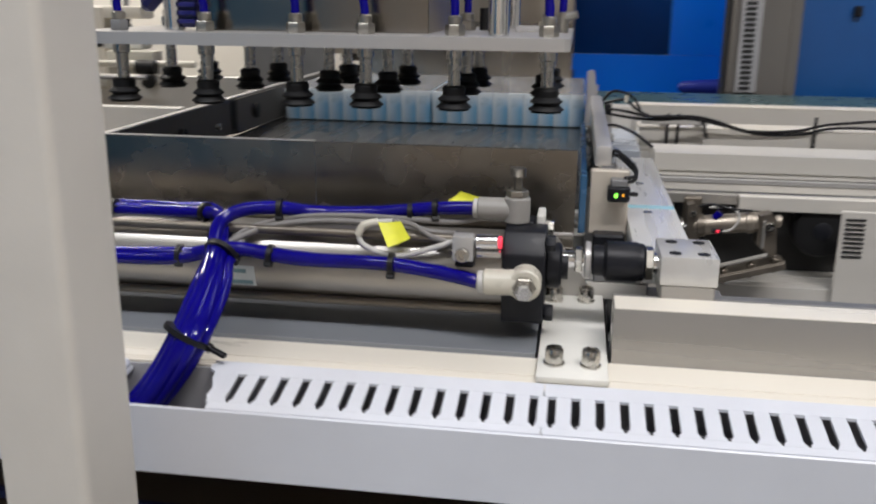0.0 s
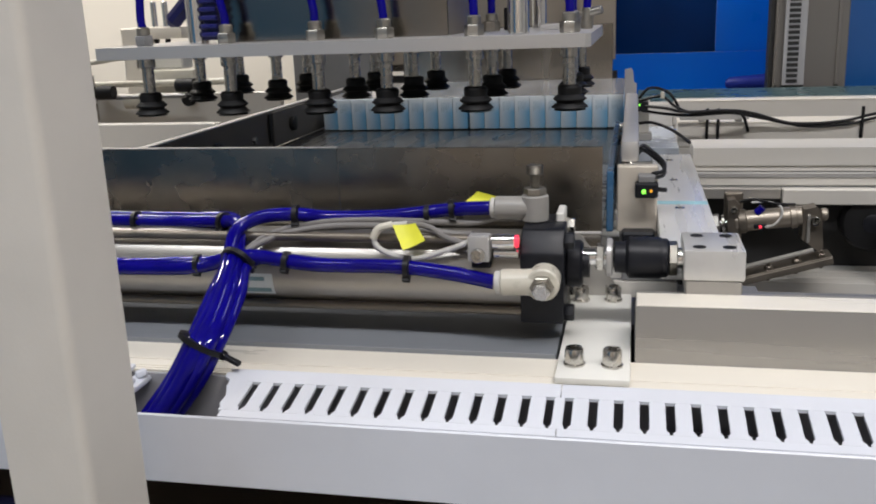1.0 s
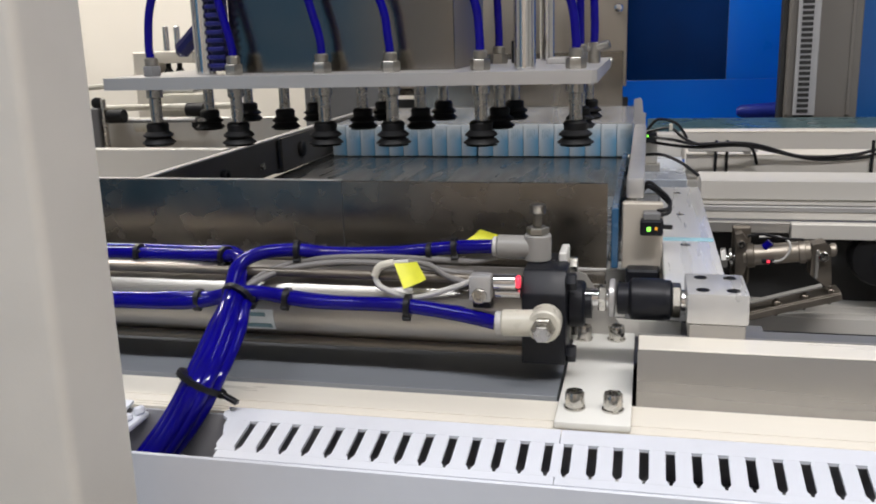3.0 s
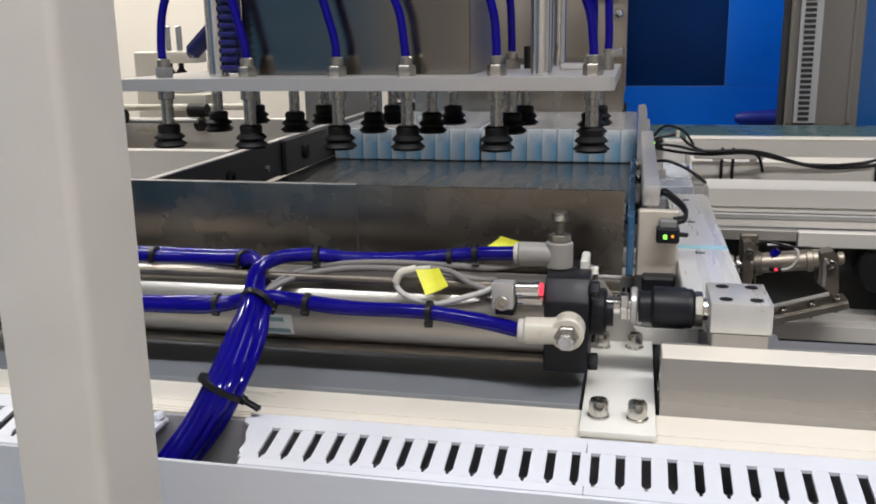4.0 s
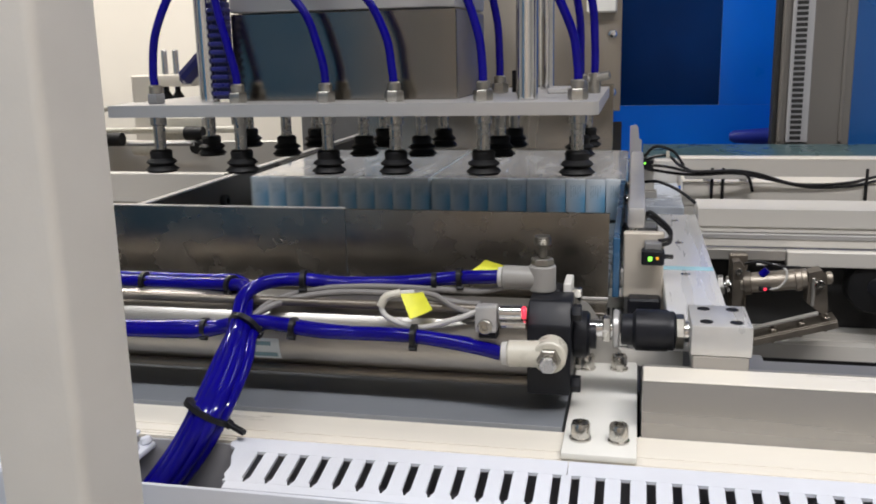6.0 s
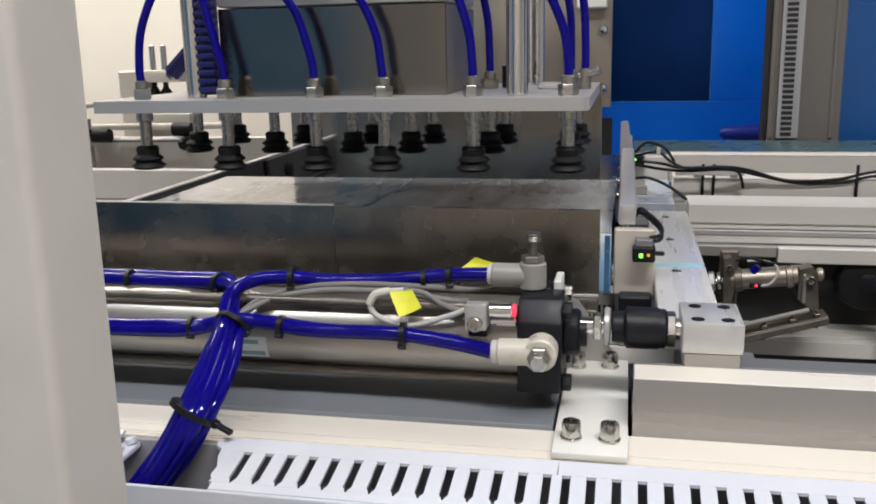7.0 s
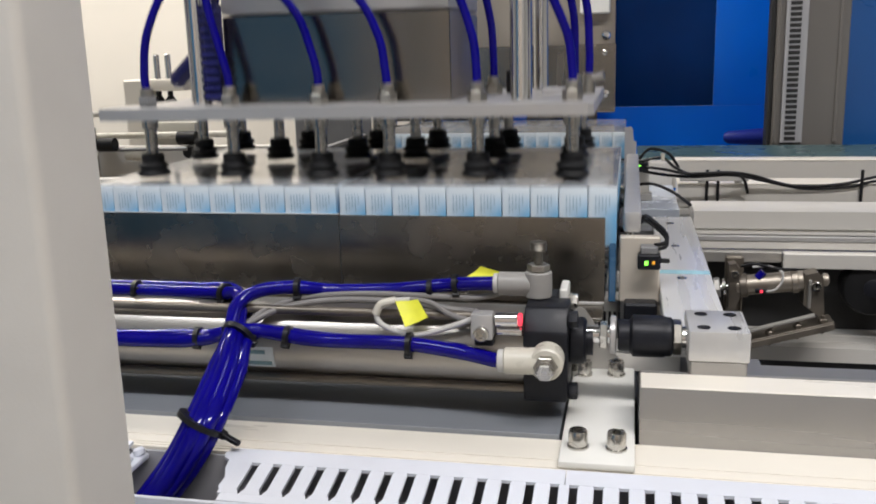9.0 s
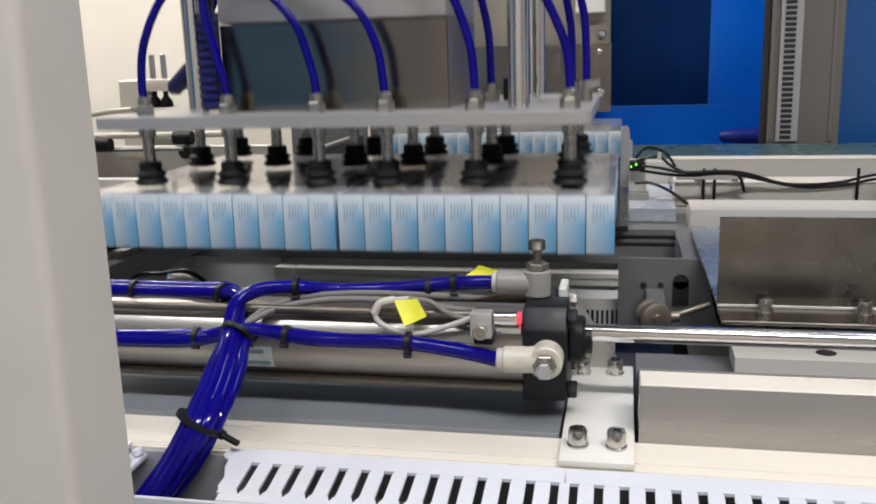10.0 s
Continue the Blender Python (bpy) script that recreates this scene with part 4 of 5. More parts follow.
part("lock_nut", lathe((0.156, 0.5572, 0.8768), (0.98, -0.08, 0.13), [(0.009, 0), (0.011, 0.001), (0.011, 0.004), (0.009, 0.005)], 20), M_BOLT, mech)
part("end_clevis", prism([(0.163, 0.852), (0.172, 0.852), (0.176, 0.868), (0.176, 0.902), (0.170, 0.910), (0.162, 0.908)], "y", 0.545, 0.566), M_MECH, mech)
part("blue_plug", rod((0.196, 0.548, 0.892), (0.203, 0.547, 0.900), 0.0050, 14), M_HOSE, mech, "small blue hose plug")
part("mount_plate", bx(0.160, 0.182, 0.5665, 0.580, 0.840, 0.914, 0.002), M_MECH, mech)
part("arm_block", prism([(0.249, 0.862), (0.270, 0.846), (0.274, 0.852), (0.270, 0.896), (0.264, 0.903), (0.250, 0.899)], "y", 0.538, 0.562), M_MECH, mech, "worn brown steel arm, darkened for the deck's shade")
part("arm_rib", bx(0.2535, 0.2575, 0.5345, 0.5378, 0.858, 0.894, 0.001), M_TRACK, mech)
part("lever_plate", join(bar((0.176, 0.545, 0.8115), (0.284, 0.545, 0.8427), 0.034, 0.004), bar((0.176, 0.5265, 0.8080), (0.284, 0.5265, 0.8392), 0.003, 0.008)), M_MECH, mech, "flat worn lever plate, darkened for the deck's shade")
for xx in (0.212, 0.244, 0.272):
    zz = 0.8115 + (xx - 0.176) * 0.2895 + 0.002
    part("plate_nut", join(hex_nut((xx, 0.535, zz), (0, 0, 1), 0.0055, 0.005), rod((xx, 0.535, zz - 0.014), (xx, 0.535, zz + 0.009), 0.0024, 10)), M_MECH, mech)
part("spring_rod", rod((0.176, 0.530, 0.826), (0.262, 0.532, 0.851), 0.0028, 10), M_TRACK, mech)
part("collar", lathe((0.176, 0.5557, 0.8795), (0.98, -0.08, 0.13), [(0.0130, 0), (0.0150, 0.001), (0.0150, 0.009), (0.0130, 0.010)], 24), M_MECH, mech)
part("collar", lathe((0.236, 0.5511, 0.8876), (0.98, -0.08, 0.13), [(0.0130, 0), (0.0145, 0.001), (0.0145, 0.007), (0.0130, 0.008)], 24), M_BEIGE, mech)
part("pivot_bolt", cap_screw((0.262, 0.5375, 0.886), (0, -1, 0), 0.006, 0.006), M_BOLT, mech)
part("pivot_bolt", cap_screw((0.169, 0.5448, 0.897), (0, -1, 0), 0.0045, 0.005), M_BOLT, mech)
part("round_cap", lathe((0.271, 0.55, 0.891), (1, 0, 0), [(0.007, 0), (0.008, 0.002), (0.008, 0.006), (0.005, 0.008)], 20), M_BEIGE, mech)
part("switch", bx(0.193, 0.208, 0.5385, 0.5430, 0.8740, 0.8800, 0.001), M_BLACK, mech)
part("red_lamp", bx(0.1985, 0.2020, 0.5370, 0.5386, 0.8755, 0.8790, 0.0005), M_RED, mech)
part("thin_cable", tube([(0.205, 0.540, 0.877), (0.216, 0.538, 0.880), (0.224, 0.537, 0.892), (0.222, 0.540, 0.903), (0.208, 0.545, 0.907), (0.190, 0.55, 0.905)], 0.0015), M_CABLEW, mech)
part("dark_cable", tube([(0.176, 0.545, 0.907), (0.192, 0.54, 0.911), (0.215, 0.54, 0.906), (0.240, 0.545, 0.904)], 0.0018, 8), M_TIE, mech)
mech.location.x -= 0.008
wheel = thing("drive_wheel", (0.33, 0.62, 0.86), "black rubber drive wheel behind the linkage", "wheel")
part("tyre", lathe((0.335, 0.60, 0.868), (0, 1, 0), [(0.022, 0), (0.034, 0.002), (0.037, 0.010), (0.037, 0.026), (0.034, 0.034), (0.02, 0.036)], 36), M_RUBBER, wheel)
part("hub", lathe((0.335, 0.598, 0.868), (0, 1, 0), [(0.010, 0), (0.012, 0.001), (0.012, 0.008)], 20), M_BLACK, wheel)
sv = thing("side_vent_plate", (0.36, 0.5, 0.86), "grey vented side plate", "vent")
part("plate", bx(0.345, 0.40, 0.560, 0.565, 0.778, 0.905, 0.0008), M_PROFILE, sv)
for i in range(9):
    part("vent_slot", bx(0.350, 0.374, 0.5588, 0.5599, 0.845 + i * 0.006, 0.848 + i * 0.006, 0), M_DARK, sv)

# cables over the rails
rc = thing("sensor_cable", (0.1, 0.75, 0.98), "black sensor cables tied along the conveyor rail", "cable")
for pts in ([(0.045, 0.735, 1.012), (0.075, 0.72, 1.020), (0.095, 0.715, 1.006), (0.118, 0.710, 0.998), (0.160, 0.712, 0.9995), (0.185, 0.72, 0.992), (0.195, 0.735, 0.968)],
            [(0.045, 0.735, 1.006), (0.080, 0.715, 1.004), (0.110, 0.708, 0.999), (0.165, 0.712, 1.000), (0.200, 0.725, 0.994), (0.255, 0.737, 0.978), (0.320, 0.742, 0.980), (0.380, 0.742, 0.992), (0.52, 0.74, 0.998), (1.0, 0.74, 0.99)],
            [(0.05, 0.74, 0.998), (0.085, 0.72, 0.995), (0.12, 0.712, 0.994), (0.170, 0.716, 0.996), (0.215, 0.73, 0.986), (0.270, 0.74, 0.974), (0.330, 0.742, 0.976), (0.39, 0.742, 0.986), (0.6, 0.74, 0.982), (1.0, 0.74, 0.985)],
            [(0.045, 0.70, 0.985), (0.065, 0.68, 0.988), (0.090, 0.66, 0.980), (0.112, 0.640, 0.966)],
            [(0.045, 0.745, 1.015), (0.060, 0.74, 1.030), (0.085, 0.735, 1.024), (0.100, 0.73, 1.004)]):
    part("cable", tube(pts, 0.0021, 8), M_TIE, rc)
for xx in (0.140, 0.155, 0.345, 0.49):
    part("cable_tie", tube([(xx, 0.7405, 1.0), (xx, 0.741, 0.985), (xx, 0.742, 0.955)], 0.0022, 8), M_TIE, rc)
part("white_clip", bx(0.074, 0.079, 0.700, 0.706, 1.018, 1.028, 0.001), M_FITTING, rc)
fs = thing("photo_sensor", (0.04, 0.74, 1.0), "black photo sensor with green lamp on a small plate", "sensor")
part("body", bx(0.036, 0.058, 0.728, 0.745, 0.998, 1.012, 0.0015), M_BLACK, fs)
part("green_lamp", bx(0.0372, 0.0396, 0.7266, 0.7281, 1.0035, 1.0062, 0.0004), M_GREEN, fs)
part("green_lamp", bx(0.0445, 0.0470, 0.7266, 0.7281, 1.0065, 1.0090, 0.0004), M_GREEN, fs)
part("stand_plate", bx(0.036, 0.060, 0.745, 0.750, 0.9655, 1.014, 0.001), M_PROFILE, fs)
part("foot", bx(0.0367, 0.064, 0.740, 0.765, 0.9552, 0.9653, 0.001), M_TRACK, fs)

# ---- back of the machine ----
bp = thing("back_plate", (-0.2, 1.3, 1.04), "brushed beige steel upright plate with round bolts", "plate", kind="structure")
part("plate", bx(-0.62, -0.008, 1.700, 1.712, 1.016, 1.75, 0.001), M_BEIGE, bp)
for a, c in ((-0.60, -0.36), (-0.33, -0.262), (-0.225, -0.05)):
    part("lower_web", bx(a, c, 1.7125, 1.72, 0.9980, 1.0158, 0.0005), M_STEEL, bp)
part("plate_near", bx(-0.095, -0.008, 1.692, 1.6998, 1.016, 1.232, 0.001), M_BEIGE, bp)
for zz in (1.062, 1.200):
    part("bolt", lathe((-0.030, 1.6918, zz), (0, -1, 0), [(0.012, 0), (0.012, 0.004), (0.009, 0.008), (0.003, 0.009)], 20), M_CHROME, bp)
part("valve_box", bx(-0.09, -0.02, 1.65, 1.69, 1.250, 1.34, 0.003), M_WHITE, bp)
bw = thing("blue_door", (0.1, 1.7, 0.95), "bright blue enclosure door with a dark tinted window", "door", kind="structure")
part("panel", join(bx(-0.50, 0.62, 1.760, 1.77, 0.80, 1.024, 0.001), bx(0.2295, 0.62, 1.760, 1.77, 1.0245, 2.2, 0.001)), M_BLUE, bw)
part("window_pane", bx(-0.10, 0.2290, 1.763, 1.768, 1.0245, 2.2, 0.0005), M_WINDOW, bw, "dark tinted window pane")
part("panel_left", bx(-0.50, -0.1005, 1.760, 1.77, 1.0245, 2.2, 0.001), M_BLUE, bw)
part("green_lamp", bx(0.075, 0.082, 1.7585, 1.7625, 1.290, 1.297, 0.001), M_GREEN, bw)
part("blue_bag", lathe((0.350, 1.70, 0.952), (1, 0, 0), [(0.008, -0.098), (0.015, -0.088), (0.018, -0.05), (0.022, 0.0), (0.024, 0.10), (0.018, 0.2)], 18), material("deep_blue_plastic", (0.003, 0.020, 0.30), 0.6, vary=0.15, scale=30), bw)
po = thing("vented_post", (0.36, 1.27, 0.9), "grey-beige enclosure post with a column of vent slots", "post", kind="structure")
part("post_body", bx(0.2970, 0.4260, 1.252, 1.33, 0.80, 2.2, 0.002), M_POST, po)
part("seal_strip", bx(0.2880, 0.2965, 1.262, 1.30, 0.80, 2.2, 0.001), M_DARK, po)
part("edge_ridge", bx(0.2985, 0.3045, 1.2475, 1.2518, 0.985, 2.2, 0.001), M_POST, po)
part("duct_strip", bx(0.3120, 0.3510, 1.2440, 1.2518, 0.985, 2.2, 0.001), M_STRIP, po)
part("edge_ridge", bx(0.4060, 0.4130, 1.2475, 1.2518, 0.985, 2.2, 0.001), M_POST, po)
for i in range(42):
    part("vent_slot", bx(0.3185, 0.3385, 1.2428, 1.2439, 0.990 + i * 0.0100, 0.9965 + i * 0.0100, 0), M_DARK, po)
rb = thing("blue_side_panel", (0.8, 1.35, 0.9), "dark blue translucent side panel", "panel", kind="structure")
part("panel", bx(0.4300, 1.4, 1.31, 1.32, 0.80, 2.2, 0.001), M_BLUEDK, rb)
part("hinge", bx(0.530, 0.545, 1.295, 1.3095, 1.13, 1.15, 0.002), M_BLACK, rb)

# ---- unseen bridge added above the suction head to shade the cartons ----
br = thing("shade_bridge", (-0.3, 0.38, 1.85), "unseen grey plate added above the head to shade the cartons", "bridge", kind="structure")
part("shade_plate", bx(-0.80, 0.12, 0.0, 0.76, 1.84, 1.87, 0.002), M_GREY, br)
for xx, yy in ((-0.4085, 0.303), (-0.071, 0.290), (-0.073, 0.507)):
    part("shaft_bush", rod((xx, yy, 1.80), (xx, yy, 1.8398), 0.020, 20), M_BOLT, br)
for xx in (-0.80, 0.08):
    part("bridge_leg", bx(xx, xx + 0.04, 0.40, 0.46, 1.8702, 3.6, 0.002), M_GREY, br)

# black board in place of the shade below the door
solo("rear_shade_board", bx(-0.60, -0.004, 1.745, 1.752, 0.72, 0.985, 0.001), M_DARK, "near-black board standing for shade under the rear door", "board", kind="structure")

# ---- left background ----
rp = solo("rear_frame_plate", bx(-0.700, -0.525, 1.335, 1.345, 0.72, 1.30, 0.001), M_GREY, "dark grey upright frame plate behind the trough", "plate", kind="structure")
wl = solo("cream_enclosure_wall", bx(-2.2, -0.5005, 1.90, 1.92, 0.6, 2.2, 0.001), M_CREAM, "bright cream enclosure wall behind the machine", "wall", kind="structure")
st = thing("sensor_stand", (-0.86, 1.0, 0.95), "white bracket stand with two steel pins and black stops", "stand")
part("upright", bx(-0.905, -0.857, 0.985, 1.035, 0.955, 1.137, 0.003), M_CREAM, st)
part("head", bx(-0.8565, -0.780, 0.985, 1.035, 1.115, 1.137, 0.003, 2), M_CREAM, st)
part("head_low", bx(-0.880, -0.785, 0.985, 1.03, 1.060, 1.085, 0.003), M_WHITE, st)
for xx in (-0.842, -0.819):
    part("pin", rod((xx, 1.005, 1.137), (xx, 1.005, 1.182), 0.0055, 14), M_CHROME, st)
    part("stop", lathe((xx, 1.005, 1.0852), (0, 0, 1), [(0.011, 0), (0.0125, 0.002), (0.0115, 0.010), (0.0080, 0.016), (0.0050, 0.020), (0.0050, 0.0296)], 16), M_RUBBER, st)
lr = thing("side_table", (-0.8, 0.7, 0.9), "pale aluminium side table edge with rods and clamps", "table", kind="structure")
part("table_edge", bx(-1.4, -0.562, 0.64, 0.66, 0.955, 0.9995, 0.001), M_PROFILE, lr)
part("table_rear", bx(-1.4, -0.562, 0.90, 0.915, 0.960, 1.022, 0.001), M_PROFILE, lr)
part("table_top", bx(-1.4, -0.562, 0.661, 0.8995, 0.960, 0.966, 0.0005), M_MECH, lr)
part("stand_base", bx(-1.4, -0.562, 0.9155, 1.06, 0.945, 0.9548, 0.0005), M_GREY, lr)
part("front_bar", bx(-1.4, -0.562, 0.38, 0.395, 0.955, 0.990, 0.001), M_PROFILE, lr)
part("front_top", bx(-1.4, -0.562, 0.3955, 0.6395, 0.950, 0.956, 0.0005), M_MECH, lr)
gr = thing("guide_rod", (-0.8, 0.95, 1.02), "white guide rods with black clamps beside the trough", "rod")
part("rod", rod((-1.3, 0.93, 1.034), (-0.66, 0.93, 1.040), 0.006, 12), M_FITTING, gr)
part("rod", tube([(-1.2, 0.88, 1.080), (-0.95, 0.88, 1.078), (-0.86, 0.88, 1.086), (-0.82, 0.88, 1.088)], 0.005), M_FITTING, gr)
part("clamp", rod((-0.755, 0.90, 1.036), (-0.72, 0.90, 1.036), 0.012, 16), M_RUBBER, gr)
part("clamp", rod((-0.88, 0.85, 1.03), (-0.85, 0.85, 1.03), 0.012, 16), M_RUBBER, gr)
part("sleeve", rod((-0.84, 0.87, 1.012), (-0.79, 0.87, 1.012), 0.013, 16), M_FITTING, gr)
part("white_block", bx(-0.835, -0.745, 0.945, 0.985, 1.000, 1.060, 0.003, 2), M_FITTING, gr)
part("block_foot", bx(-0.83, -0.75, 0.95, 0.98, 0.9549, 0.9999, 0.002), M_WHITE, gr)
part("knob", lathe((-0.735, 0.905, 1.012), (0.3, -1, 0), [(0.011, 0), (0.012, 0.002), (0.012, 0.018), (0.009, 0.021)], 18), M_RUBBER, gr)
part("knob", lathe((-0.905, 0.86, 1.052), (0.4, -1, 0.1), [(0.009, 0), (0.010, 0.002), (0.010, 0.014), (0.007, 0.016)], 16), M_RUBBER, gr)
part("thin_rod", rod((-1.1, 0.86, 1.018), (-0.72, 0.86, 1.021), 0.0035, 10), M_GREY, gr)
part("clamp_body", bx(-0.915, -0.895, 0.84, 0.87, 0.9665, 1.045, 0.002), M_GREY, gr)
part("post", rod((-0.89, 0.85, 0.967), (-0.89, 0.85, 1.06), 0.005, 12), M_BOLT, gr)

# ---- under the duct, seen early on ----
solo("lower_board", bx(-1.3, 0.030, -0.062, 0.040, 0.772, 0.784, 0.001), M_BROWN, "dull brown board low inside the machine", "board", kind="structure")
# coloured near-black for the shade low in the machine
solo("lower_panel", bx(-1.3, 1.1, 0.0405, 0.052, 0.0, 0.8395, 0.001), M_DARK, "lower machine panel, near-black for the shade inside", "panel", kind="structure")
lp = thing("lower_pipe", (-0.5, -0.05, 0.75), "dark blue hose lying on the lower board", "hose")
part("hose", tube([(-1.2, -0.05, 0.789), (-0.6, -0.047, 0.789), (-0.2, -0.052, 0.789), (0.025, -0.045, 0.789)], 0.005, 10), M_CHAIN, lp)
fd = thing("lower_fixture", (0.1, 0.0, 0.7), "grey clamp fixture low inside the machine", "fixture")
part("upright", bx(0.040, 0.058, 0.010, 0.038, 0.50, 0.835, 0.001), M_POST, fd)
part("bracket_leg", bx(0.040, 0.130, 0.0, 0.0095, 0.70, 0.735, 0.001), M_POST, fd)
part("clip", join(bx(0.064, 0.088, -0.022, -0.002, 0.798, 0.805, 0.001), bx(0.064, 0.070, -0.022, -0.002, 0.735, 0.7978, 0.001), bx(0.082, 0.088, -0.022, -0.002, 0.735, 0.7978, 0.001)), M_WHITE, fd)
part("clip_pin", rod((0.076, -0.012, 0.735), (0.076, -0.012, 0.845), 0.0028, 10), M_CHROME, fd)
part("tray", bar((0.105, 0.030, 0.825), (0.250, -0.060, 0.735), 0.045, 0.004), M_BEIGE, fd)

# ---- suction head ----
HB = Vector((-0.245, 0.40, 1.1115))
head = thing("suction_head", HB, "aluminium suction plate with black bellows cups and blue hoses", "suction head")
part("plate", prism([(-0.4955, 0.2475), (-0.006, 0.2475), (-0.001, 0.2525), (-0.001, 0.560), (-0.4955, 0.560)], "z", 1.1115, 1.1235), M_ALU, head, "milled pale aluminium plate")
CX, CY = (-0.460, -0.368, -0.273, -0.202, -0.113, -0.022), (0.283, 0.435, 0.535)
ROWX = (CX, (-0.476, -0.378, -0.281, -0.211, -0.119, -0.029), (-0.470, -0.376, -0.284, -0.206, -0.116, -0.026))
for iy, cy in enumerate(CY):
    for cx in ROWX[iy]:
        part("stem", join(rod((cx, cy, 1.0735), (cx, cy, 1.1113), 0.0062, 16), rod((cx, cy, 1.101), (cx, cy, 1.1114), 0.0085, 16)), M_STEM, head)
        bell = [(0.0085, 0.030), (0.0100, 0.0295), (0.0118, 0.0265), (0.0112, 0.0185), (0.0128, 0.0172), (0.0158, 0.0138), (0.0160, 0.0126), (0.0128, 0.0098), (0.0128, 0.0088), (0.0172, 0.0042), (0.0176, 0.0030), (0.0135, 0.0012), (0.0155, 0.0)]
        part("suction_cup", lathe((cx, cy, 1.0518), (0, 0, 1), [(r, h * 0.80) for r, h in bell[::-1]], 22), M_RUBBER, head, "black rubber bellows cup")
        if iy == 0 or (iy == 1 and not -0.41 < cx < -0.14):
            part("fitting_nut", hex_nut((cx, cy, 1.1236), (0, 0, 1), 0.0098, 0.0105), M_GREY if cx < -0.45 else M_BRASS, head)
            part("fitting_collar", lathe((cx, cy, 1.1341), (0, 0, 1), [(0.0060, 0), (0.0068, 0.001), (0.0068, 0.007), (0.0052, 0.0085)], 16), M_BRASS, head)
for xx, yy in ((-0.4085, 0.303), (-0.071, 0.290), (-0.073, 0.507)):
    part("guide_shaft", rod((xx, yy, 1.1236), (xx, yy, 1.75), 0.0105 if yy < 0.4 else 0.0085, 28, 0.001), M_CHROME, head)
part("nut_block", bx(-0.062, -0.034, 0.40, 0.46, 1.1236, 1.1290, 0.001), M_ALU, head)
part("box_body", bx(-0.3815, -0.1437, 0.3117, 0.480, 1.1237, 1.2120, 0.001), M_BEIGE, head)
part("mirror_panel", bx(-0.3820, -0.1432, 0.3085, 0.3115, 1.1237, 1.2125, 0.0008), M_MIRROR, head, "polished stainless front panel")
part("manifold", bx(-0.3820, -0.1432, 0.3060, 0.480, 1.2135, 1.330, 0.003, 2), M_ALU, head, "pale manifold block with a row of holes")
for i in range(12):
    part("port_hole", rod((-0.3665 + i * 0.0176, 0.3056, 1.245), (-0.3665 + i * 0.0176, 0.3062, 1.245), 0.0040, 14, 0.0001), M_DARK, head)
part("side_valve", join(lathe((-0.128, 0.33, 1.268), (0, 0, -1), [(0.010, -0.03), (0.016, -0.02), (0.017, 0.0), (0.013, 0.012), (0.006, 0.016)], 22)), M_FITTING, head)
def head_hose(pts):
    part("hose", tube([(x, y, z + 0.055) for x, y, z in pts], 0.0043, 12), M_HOSE, head)
Y0 = 0.283
head_hose([(-0.460, Y0, 1.084), (-0.461, Y0, 1.102), (-0.454, Y0, 1.142), (-0.431, Y0 + .005, 1.187), (-0.391, Y0 + .01, 1.219), (-0.366, Y0 + .02, 1.226), (-0.30, 0.31, 1.232)])
head_hose([(-0.368, Y0, 1.084), (-0.369, Y0, 1.098), (-0.375, Y0, 1.124), (-0.386, Y0, 1.175), (-0.379, Y0, 1.213), (-0.363, Y0 + .01, 1.228), (-0.33, 0.30, 1.236)])
head_hose([(-0.273, Y0, 1.084), (-0.2735, Y0, 1.100), (-0.279, Y0, 1.123), (-0.291, Y0, 1.156), (-0.321, Y0, 1.189), (-0.367, Y0 + .01, 1.215), (-0.39, 0.30, 1.222)])
head_hose([(-0.202, Y0, 1.084), (-0.2035, Y0, 1.100), (-0.209, Y0, 1.133), (-0.230, Y0, 1.171), (-0.274, Y0, 1.199), (-0.349, Y0 + .01, 1.214), (-0.39, 0.30, 1.224)])
head_hose([(-0.113, Y0, 1.084), (-0.1135, Y0, 1.102), (-0.117, Y0, 1.131), (-0.132, Y0, 1.174), (-0.156, Y0, 1.205), (-0.175, Y0, 1.221), (-0.24, 0.30, 1.236)])
head_hose([(-0.022, Y0, 1.084), (-0.0225, Y0, 1.100), (-0.029, Y0, 1.135), (-0.055, Y0, 1.187), (-0.086, Y0, 1.216), (-0.14, 0.30, 1.235)])
head_hose([(-0.119, 0.435, 1.084), (-0.119, 0.435, 1.105), (-0.122, 0.435, 1.150), (-0.135, 0.43, 1.200), (-0.16, 0.42, 1.24)])
head_hose([(-0.029, 0.435, 1.084), (-0.029, 0.435, 1.105), (-0.031, 0.43, 1.155), (-0.046, 0.42, 1.205), (-0.09, 0.41, 1.24)])
head_hose([(-0.012, 0.40, 1.090), (-0.012, 0.40, 1.115), (-0.016, 0.40, 1.165), (-0.034, 0.39, 1.22), (-0.06, 0.38, 1.26)])
head_hose([(-0.476, 0.435, 1.084), (-0.476, 0.435, 1.11), (-0.45, 0.43, 1.17), (-0.42, 0.42, 1.22)])
head_hose([(-0.41, 0.33, 1.228), (-0.36, 0.31, 1.224), (-0.25, 0.305, 1.230), (-0.16, 0.305, 1.234), (-0.09, 0.31, 1.228)])
part("side_fitting", join(rod((-0.012, 0.40, 1.1236), (-0.012, 0.40, 1.145), 0.0065, 14), rod((-0.018, 0.40, 1.138), (0.004, 0.396, 1.143), 0.0045, 12)), M_BRASS, head)
part("side_fitting", join(rod((-0.100, 0.445, 1.1236), (-0.100, 0.445, 1.148), 0.0065, 14), rod((-0.100, 0.445, 1.140), (-0.082, 0.44, 1.146), 0.0045, 12)), M_RUBBER, head)
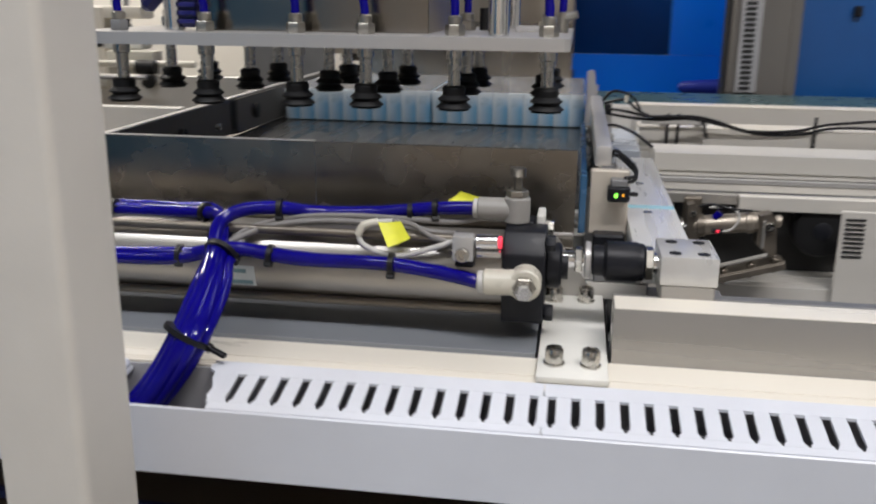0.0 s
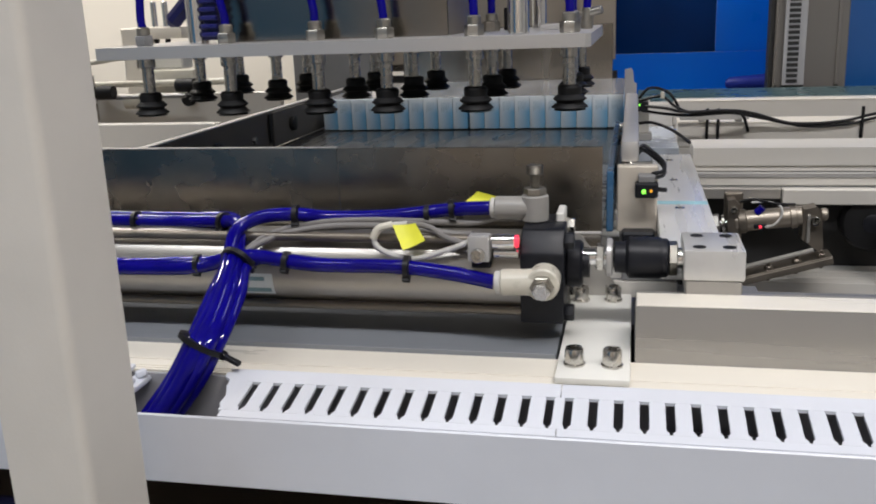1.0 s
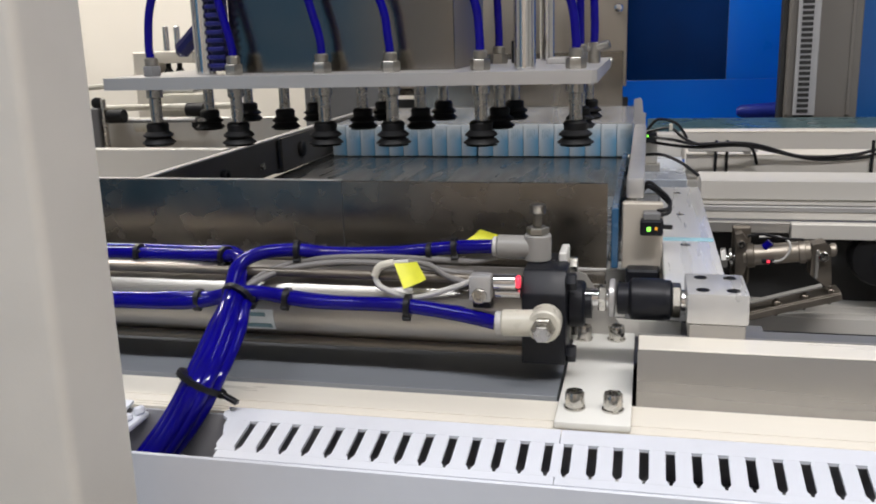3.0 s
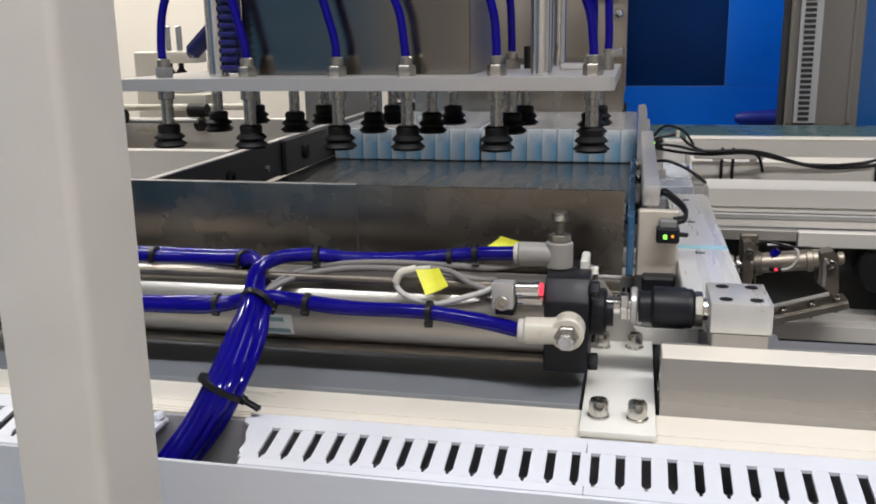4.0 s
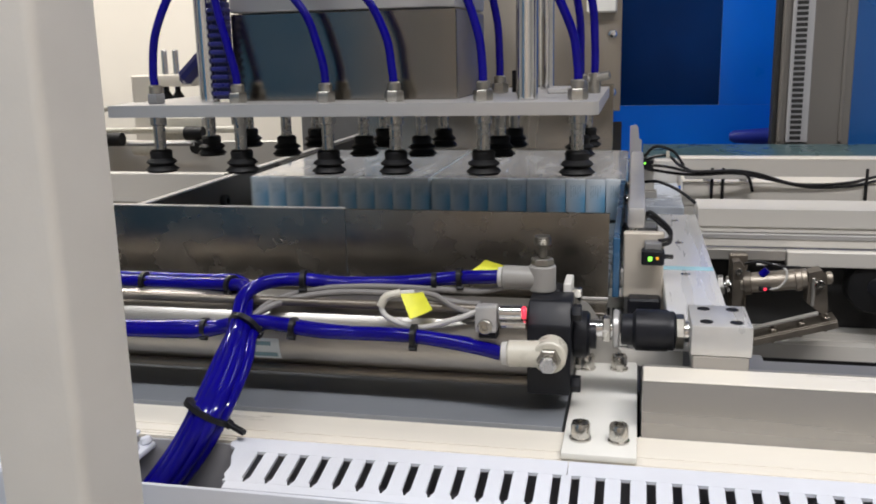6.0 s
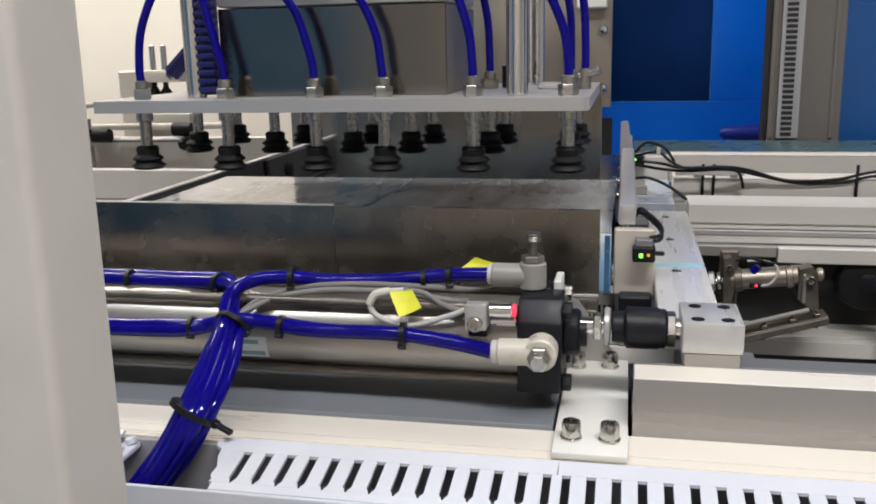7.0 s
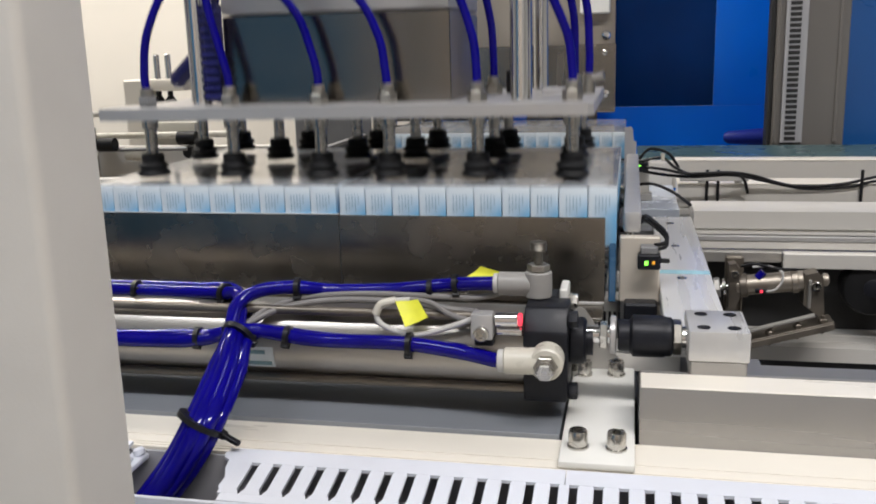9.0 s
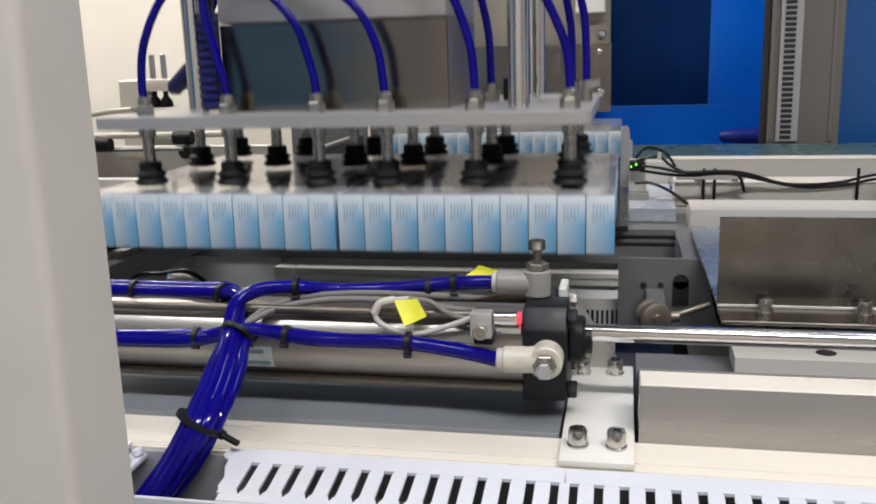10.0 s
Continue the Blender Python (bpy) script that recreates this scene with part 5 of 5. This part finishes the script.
part("cable_chain", bx(-0.3965, -0.3800, 0.292, 0.305, 1.127, 1.225, 0.001), M_CHAIN, head)
for i in range(11):
    part("chain_link", bx(-0.3975, -0.3790, 0.287, 0.3035, 1.1300 + i * 0.0084, 1.1350 + i * 0.0084, 0.0012), M_LINK, head)
part("blue_arm", bar((-0.470, 0.36, 1.143), (-0.425, 0.36, 1.185), 0.016, 0.018, 0.006), M_CHAIN, head)
part("blue_arm", bar((-0.428, 0.36, 1.178), (-0.410, 0.36, 1.32), 0.018, 0.018, 0.005), M_CHAIN, head)

# ---- packs of cartons ----
CW, CD, CH = 0.0265, 0.1720, 0.0545
def carton_pack(label):
    p = thing("carton_pack", (0, 0, 0), label, "carton pack", "shrink-wrapped carton packs")
    c = part("carton", bx(-CW / 2 + 0.0003, CW / 2 - 0.0003, 0, CD - 0.0005, 0, CH, 0.0012, 2), M_CARTON, p)
    ink = []
    for k, runs in enumerate((((0.0465, 0.0405), (0.0390, 0.0335), (0.0325, 0.0300)), ((0.0468, 0.0435), (0.0425, 0.0370), (0.0360, 0.0345), (0.0335, 0.0312)), ((0.0466, 0.0390), (0.0382, 0.0345)), ((0.0468, 0.0450), (0.0440, 0.0388), (0.0380, 0.0330), (0.0320, 0.0305)), ((0.0466, 0.0420), (0.0410, 0.0375)))):
        ink.append(part("print_line", join(*[bx(-0.0066 + k * 0.0031, -0.0057 + k * 0.0031, -0.0003, 0.0002, lo, hi, 0) for hi, lo in runs]), M_INK, c))
    for k in range(20):
        i, j = k % 10, k // 10
        o = c if k == 0 else c.copy()
        if k:
            scene.collection.objects.link(o)
            o.parent = p
            if j == 0:
                for s in ink:
                    w = s.copy()
                    scene.collection.objects.link(w)
                    w.parent = o
        o.location = (CW * (i + 0.5), CD * j + random.uniform(-0.0008, 0.0008), random.uniform(0, 0.0006))
        o.rotation_euler.z = random.uniform(-0.006, 0.006)
    part("film_top", bx(0.0008, 10 * CW - 0.0008, 0.004, 2 * CD - 0.004, CH + 0.0010, CH + 0.0014, 0), M_FILM, p, "crinkled clear film over the carton tops")
    return p
NEXT = 1.34
lift = thing("lift_table", (-0.25, 1.51, 0.936), "grey steel lift table under the waiting packs", "lift table")
part("top_plate", bx(-0.52, 0.03, 1.332, 1.69, 0.936, 0.9435, 0.0008), M_DECK, lift)
part("ram", rod((-0.25, 1.51, 0.74), (-0.25, 1.51, 0.9358), 0.02, 20), M_CHROME, lift)
PX = (-0.5115, -0.2435)
pk = carton_pack("shrink-wrapped pack of white and light blue cartons")
packs = [(pk, PX[0], "first"), (copy_thing(pk, pose(PX[1], 1.0, 0.9440)), PX[1], "first"), (copy_thing(pk, pose(PX[0], NEXT, 0.944)), PX[0], "next"), (copy_thing(pk, pose(PX[1], NEXT, 0.944)), PX[1], "next")]

pusher = thing("pusher_plate", (-0.23, 1.32, 0.946), "polished warm steel pusher plate behind the carton packs", "pusher")
part("plate", bx(-0.445, -0.006, 1.320, 1.326, 0.946, 1.110, 0.001), M_PUSH, pusher)
part("stiffener", bx(-0.40, -0.11, 1.3260, 1.3342, 1.060, 1.080, 0.001), M_GREY, pusher)
for xx in (-0.415, -0.032):
    part("bolt", lathe((xx, 1.3198, 1.090), (0, -1, 0), [(0.007, 0), (0.007, 0.002), (0.005, 0.004), (0.002, 0.005)], 18), M_BOLT, pusher)

# ---- what moves ----
HEAD_Z = [(0.0, 0.0), (7.5, 0.0), (7.6, -0.019), (7.7, -0.041), (7.8, -0.0555), (8.0, -0.0560), (8.6, -0.0560), (8.7, -0.0555), (8.8, -0.041), (8.9, -0.023), (9.0, 0.003), (9.1, 0.0245), (9.2, 0.0260), (9.7, 0.0260), (9.8, 0.0248), (9.9, 0.0155), (10.0, -0.006)]
SLIDE = [(0.0, 0.0), (9.2, 0.0), (9.3, 0.032), (9.4, 0.085), (9.5, 0.165), (9.6, 0.250), (9.7, 0.325), (9.8, 0.356), (10.0, 0.356)]
SLIDE_L = [(0.0, 0.0), (9.2, 0.0), (9.3, 0.040), (9.4, 0.098), (9.5, 0.168), (9.6, 0.250), (9.7, 0.328), (9.8, 0.356), (10.0, 0.356)]
PUSH_Y = [(0.0, 0.972), (3.5, 0.971), (4.5, 0.958), (5.0, 0.905), (5.5, 0.834), (5.7, 0.800), (6.0, 0.62), (6.4, 0.36), (6.7, 0.243), (6.8, 0.2405), (10.0, 0.2405)]
NEXT_Z = [(0.0, 0.790), (7.5, 0.790), (8.0, 0.905), (8.25, 0.944), (10.0, 0.944)]
PUSHER = [(6.9, 0.66, 0.0), (7.0, 0.86, 0.0), (7.1, 1.13, 0.0), (7.2, 1.335, 0.0), (7.4, 1.385, 0.0), (7.6, 1.41, 0.01), (7.85, 1.50, 0.070), (8.05, 1.62, 0.070), (8.2, 1.6855, 0.070), (10.0, 1.6855, 0.070)]


def value(rows, t):
    return float(np.interp(t, [r[0] for r in rows], [r[1] for r in rows]))


def motions():
    walk(head, [(t, pose(HB.x, HB.y, HB.z + z)) for t, z in HEAD_Z])
    b = BASE[car.name]
    walk(car, [(t, pose(b.x + d, b.y, b.z)) for t, d in SLIDE])
    g = BASE[gate_left.name]
    walk(gate_left, [(t, pose(g.x - d, g.y, g.z)) for t, d in SLIDE_L])
    w = BASE[lw.name]
    walk(lw, [(t, pose(w.x - d, w.y, w.z)) for t, d in SLIDE_L])
    walk(lift, [(t, pose(-0.25, 1.51, 0.936 + z - 0.944)) for t, z in NEXT_Z])
    back = [(t, y + 0.3475, 0.0) for t, y in PUSH_Y if t < 6.85] + PUSHER
    walk(pusher, [(t, pose(-0.23, y, 0.946 + z)) for t, y, z in back])
    for p, x, which in packs:
        if which == "first":
            times = sorted({r[0] for r in PUSH_Y} | {r[0] for r in HEAD_Z if r[0] > 8.6})
            walk(p, [(t, pose(x, value(PUSH_Y, t), 0.9440 + (max(0.0, value(HEAD_Z, t) + 0.0478) if t > 8.6 else 0.0))) for t in times])
        else:
            walk(p, [(t, pose(x, NEXT, z)) for t, z in NEXT_Z])


motions()
